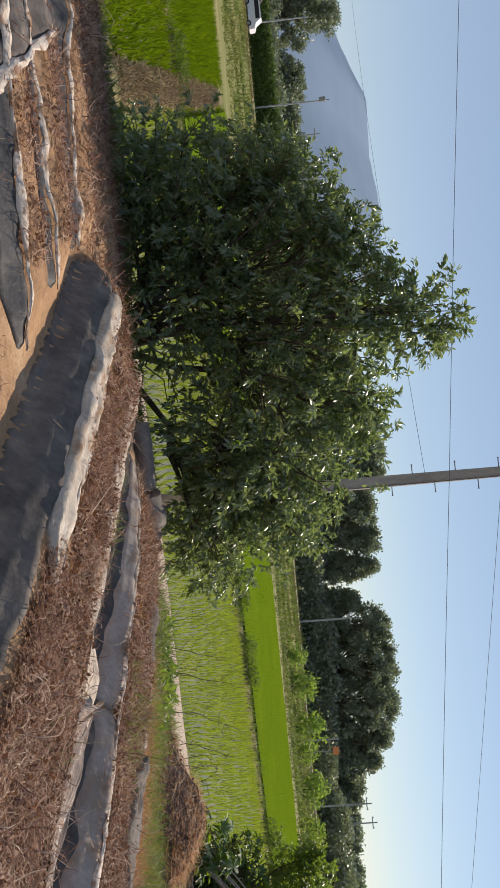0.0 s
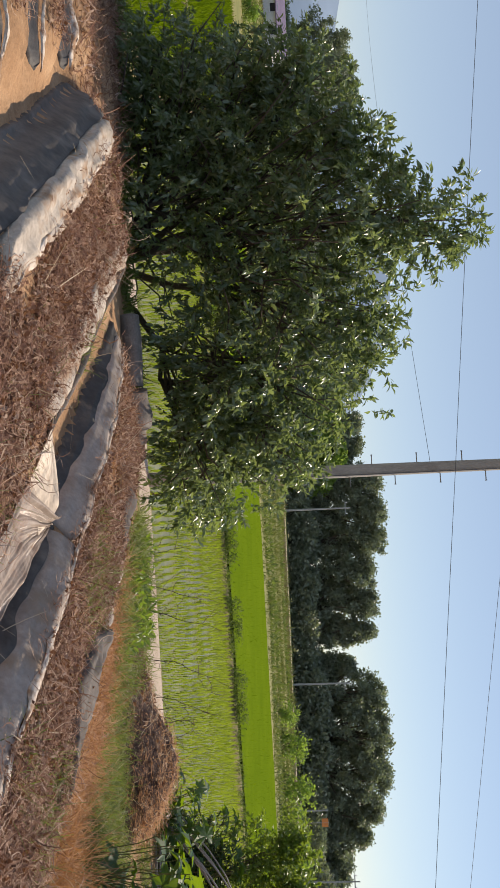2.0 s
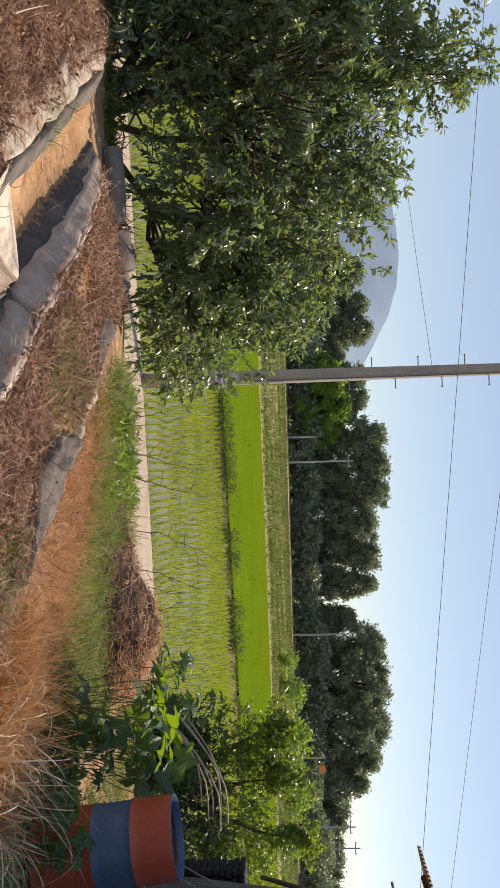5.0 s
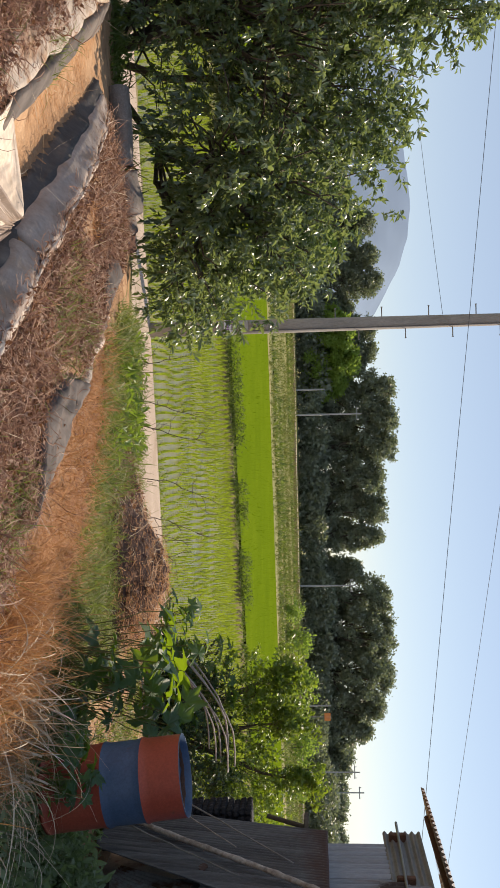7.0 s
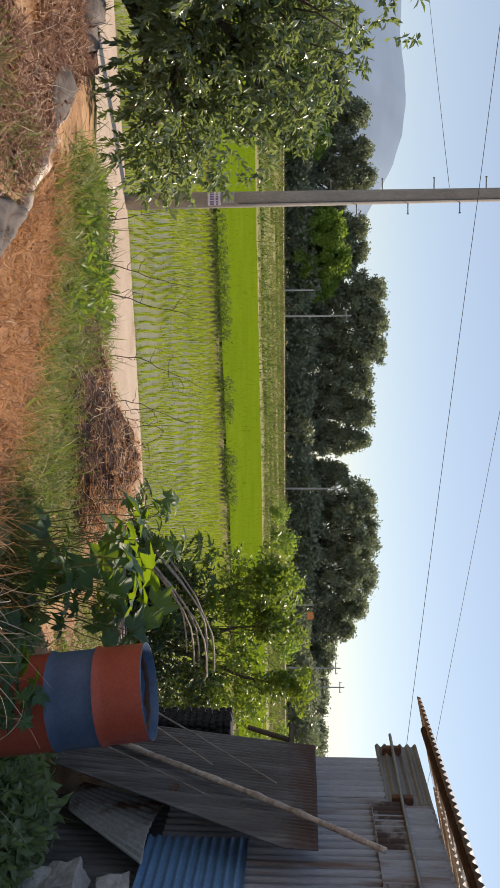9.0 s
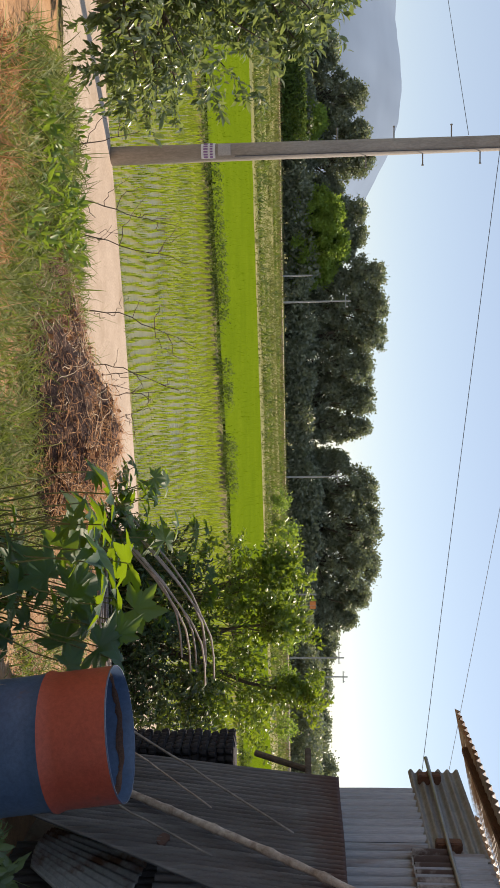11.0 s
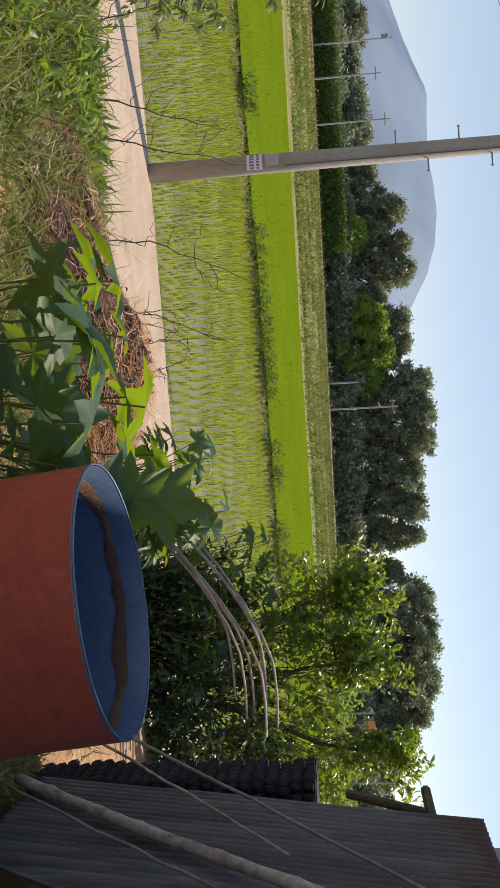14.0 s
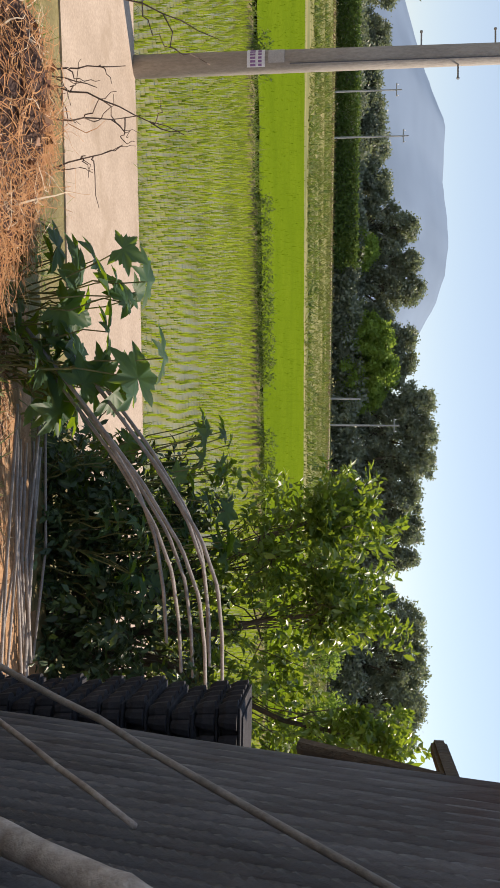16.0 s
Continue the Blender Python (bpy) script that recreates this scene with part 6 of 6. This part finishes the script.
def shed():
    ob = thing("shed", "old farm shed clad in patched corrugated sheets", "shed", at=(0, 0, 0))
    x = 6.60
    g = -0.5
    piece("wall", *slab((x + 0.03, 3.2, g), (9.6, 9.35, 1.88)), M_TINRUST, ob)
    for i, (y0, y1) in enumerate([(9.07, 9.38), (8.75, 9.06), (7.9, 8.87), (6.4, 7.92), (4.9, 6.42), (3.2, 4.92)]):
        piece("wall_sheet", *corrugated(y0, y1, 0.4, 1.96, x - 0.014 * (i % 2) - 0.03, 0.082, 0.02 if i < 2 else 0.030, flat=False), M_TIN, ob, "grey corrugated sheet with upright ribs", True)
    for i, (y0, y1) in enumerate([(8.56, 9.62), (7.3, 8.58), (5.8, 7.32), (4.3, 5.82)]):
        piece("upper_sheet", *corrugated(y0, y1, 1.95, 2.29, x - 0.045 - 0.01 * (i % 2), 0.062, 0.015, flat=i == 0), M_TINOLD if i == 0 else M_TIN, ob, "weathered upper sheet", True)
    piece("rusty_sheet", *corrugated(7.3, 8.60, 1.84, 2.26, x - 0.078, 0.078, 0.016, flat=False), M_TIN, ob, "grey upper sheet", True)
    for y0, y1, z0, z1 in ((8.05, 8.64, 1.85, 2.06), (7.36, 7.66, 1.86, 2.04)):
        piece("rust_patch", *corrugated(y0, y1, z0, z1, x - 0.090, 0.067, 0.015, flat=False), M_PATCH, ob, "half-rusted patch sheet", True)
    # dark colour here paints in the unlit void at the wall foot
    piece("lower_sheet", *corrugated(3.2, 8.75, -0.5, 0.45, x - 0.02, 0.067, 0.010, flat=False), M_SLATE, ob, "dark weathered lower sheet", True)
    piece("rail", *tube([(x - 0.11, 9.68, 2.08), (x - 0.11, 8.5, 2.06), (x - 0.11, 5.0, 2.05)], 0.0125, 10), M_STEEL, ob, "thin steel rail along the wall", True)
    for y in (9.48, 8.7):
        piece("bracket", *slab((x - 0.10, y - 0.03, 2.0), (x - 0.03, y + 0.03, 2.15), 0.006), M_RUST, ob)
    piece("eaves_beam", *slab((x - 0.10, 3.2, 2.362), (x - 0.05, 9.88, 2.412), 0.01), M_BEAM, ob, "reddish wooden eaves beam")
    vs, fs = [], []
    ny, nk = 420, 5
    for i in range(ny + 1):
        y = 3.0 + (10.25 - 3.0) * i / ny
        for k in range(nk):
            s = k / (nk - 1)
            xx = 6.38 + 3.4 * s
            vs.append((xx, y, 2.388 + 0.62 * s + 0.014 * math.sin(2 * math.pi * y / 0.09)))
    for i in range(ny):
        for k in range(nk - 1):
            fs.append((i * nk + k, (i + 1) * nk + k, (i + 1) * nk + k + 1, i * nk + k))
    q = len(vs)
    vs += [(a, b, c + 0.006) for a, b, c in vs]
    fs += [tuple(q + i for i in f[::-1]) for f in fs]
    piece("roof", vs, fs, M_ROOFTIN, ob, "corrugated roof sheet", True)


shed()

solo("blue_sheet", *corrugated(6.9, 8.06, 0.34, 1.0, 6.47, 0.060, 0.012), M_BLUETIN, "blue ribbed sheet leaning on the shed wall", "sheet", smooth=True)


def slate_panel():
    """A large weathered sheet with fine level ribs, leaning on the shed."""
    def left(z):
        return 9.125 - 0.20 * (z + 0.40) / 1.85
    def right(z):
        return 7.58 + 0.50 * max(0.0, 1.24 - z)
    vs, fs, n, m = [], [], 90, 270
    for i in range(n + 1):
        z = -0.40 + 1.85 * i / n
        for k in range(m):
            y = left(z) + (right(z) - left(z)) * k / (m - 1)
            x = 6.15 + 0.10 * (z + 0.4) / 1.85 + 0.018 * smooth(0.0, 0.06, 1 - k / (m - 1)) * math.cos(2 * math.pi * (y - left(z)) / 0.040) + 0.008 * noise.noise((y * 1.5, z * 1.2, 2))
            vs.append((x, y, z + 0.006 * noise.noise((y * 2, z, 5))))
    for i in range(n):
        for k in range(m - 1):
            fs.append((i * m + k, (i + 1) * m + k, (i + 1) * m + k + 1, i * m + k + 1))
    ob = solo("leaning_sheet", vs, fs, M_SLATE, "large weathered brown-grey corrugated sheet leaning on the shed", "sheet", smooth=True)
    sol = ob.modifiers.new("thick", "SOLIDIFY")
    sol.thickness, sol.offset = 0.012, 0
    ring = [(6.174, 8.15 + 0.055 * (1 + 0.4 * noise.noise((math.cos(a), math.sin(a), 3))) * math.cos(a), 0.50 + 0.034 * (1 + 0.4 * noise.noise((math.cos(a) * 2, math.sin(a) * 2, 6))) * math.sin(a)) for a in np.linspace(0, 2 * math.pi, 25)[:-1]]
    piece("rust_spot", ring + [(p[0] + 0.012, p[1], p[2]) for p in ring], [tuple(range(24))] + [(i, (i + 1) % 24, 24 + (i + 1) % 24, 24 + i) for i in range(24)], M_STAIN, ob, "small dark rust spot")


slate_panel()


def curled_tin():
    """A small ribbed sheet slumped on one corner."""
    corners = np.array([[(8.66, -0.24), (8.27, -0.26)], [(8.36, 0.39), (7.64, 0.37)]])
    vs, fs, n, m = [], [], 40, 120
    for i in range(n + 1):
        u = i / n
        for k in range(m):
            v = k / (m - 1)
            y, z = (corners[0, 0] * (1 - u) + corners[1, 0] * u) * (1 - v) + (corners[0, 1] * (1 - u) + corners[1, 1] * u) * v
            x = 6.44 - 0.03 * math.sin(math.pi * (0.15 + 0.7 * v)) - 0.01 * u + 0.008 * math.sin(2 * math.pi * v * 10)
            vs.append((x, y, z - 0.03 * math.sin(math.pi * v)))
    for i in range(n):
        for k in range(m - 1):
            fs.append((i * m + k, (i + 1) * m + k, (i + 1) * m + k + 1, i * m + k + 1))
    ob = solo("slumped_sheet", vs, fs, M_CURL, "small ribbed grey sheet with rust patches slumped at the shed foot", "sheet", smooth=True)
    ob.modifiers.new("thick", "SOLIDIFY").thickness = 0.004


curled_tin()
for k, (x, y, w, h, z) in enumerate([(6.30, 7.30, 0.17, 0.22, -0.40), (6.34, 6.98, 0.18, 0.24, -0.40), (6.30, 7.26, 0.16, 0.20, -0.20), (6.30, 7.25, 0.17, 0.20, 0.0), (6.38, 7.05, 0.15, 0.20, 0.17), (6.32, 7.22, 0.16, 0.18, 0.29), (6.36, 6.85, 0.16, 0.24, -0.18), (6.16, 7.72, 0.10, 0.12, -0.43)]):
    bm = bmesh.new()
    bmesh.ops.create_cube(bm, size=1.0)
    bmesh.ops.subdivide_edges(bm, edges=bm.edges[:], cuts=4, use_grid_fill=True)
    for v in bm.verts:
        c = v.co.copy()
        v.co = Vector((c.x * w, c.y * w * 1.2, c.z * h)) * (1 + 0.22 * noise.noise(c * 2.4 + Vector((k * 3, 0, 0))) + 0.07 * noise.noise(c * 7))
    me = bpy.data.meshes.new("stone")
    bm.to_mesh(me)
    bm.free()
    me.materials.append(M_BLOCK)
    ob = new("stone", me)
    ob.location = (x, y, z)
    ob.rotation_euler = (0.2 * math.sin(k), 0.25 * math.cos(k * 2), k * 1.1)
    tagged(ob, "pale broken rubble block at the shed foot", "stone", "stones at the shed foot")


def stick(name, a, b, r0, r1, label, mat, seed, wob=0.01):
    r = np.random.default_rng(seed)
    tb, _ = branch(r, a, b, r0, r1, wob, 14, 10)
    solo(name, *tb, mat, label, "pole", smooth=True)


u = np.linspace(0, 1, 90)
bend = np.stack([np.interp(u, (0, 1), (a, b)) + 0.006 * np.sin(u * 7 + q) for a, b, q in ((6.085, 6.165, 0), (8.96, 7.46, 2), (-0.44, 1.84, 4))], axis=1)
knots = 0.0225 - 0.004 * u + sum(0.006 * np.exp(-((u - c) / 0.010) ** 2) for c in (0.08, 0.19, 0.27, 0.41, 0.53, 0.66, 0.78, 0.9)) + 0.0012 * np.sin(u * 90)
solo("wooden_pole", *tube(bend, knots, 12), M_WOOD, "long bare knotted wooden pole leaning on the sheet", "pole", smooth=True)
stick("thin_stick", (6.00, 9.68, -0.43), (6.15, 8.18, 1.18), 0.008, 0.006, "thin grey stick leaning on the sheet", M_CANE, 2, 0.003)
stick("thin_stick", (6.01, 9.52, -0.42), (6.13, 8.38, 0.73), 0.007, 0.005, "thin dark stick leaning on the sheet", M_WOOD, 3, 0.003)
stick("thin_stick", (6.07, 8.84, -0.44), (6.12, 7.92, 0.78), 0.007, 0.005, "thin pale stick leaning on the sheet", M_CANE, 4, 0.003)
bracket = thing("timber_bracket", "dark timber stub with a brace behind the sheet", "timber", at=(6.30, 9.3, 1.2))
piece("stub", *slab((-0.02, -0.50, 0.045), (0.02, 0.10, 0.085), 0.008), M_BARK, bracket)
piece("brace", *tube([(0, 0.05, -0.28), (0, -0.16, 0.05)], 0.021, 8), M_BARK, bracket)
piece("post", *slab((0.02, -0.50, -1.65), (0.08, -0.42, 0.09), 0.006), M_BARK, bracket)

# ---- plan units to metres ----
for me in bpy.data.meshes:
    me.transform(Matrix.Scale(UNIT, 4))
for ob in scene.objects:
    if ob.type in {"MESH", "EMPTY"}:
        ob.location = ob.location * UNIT
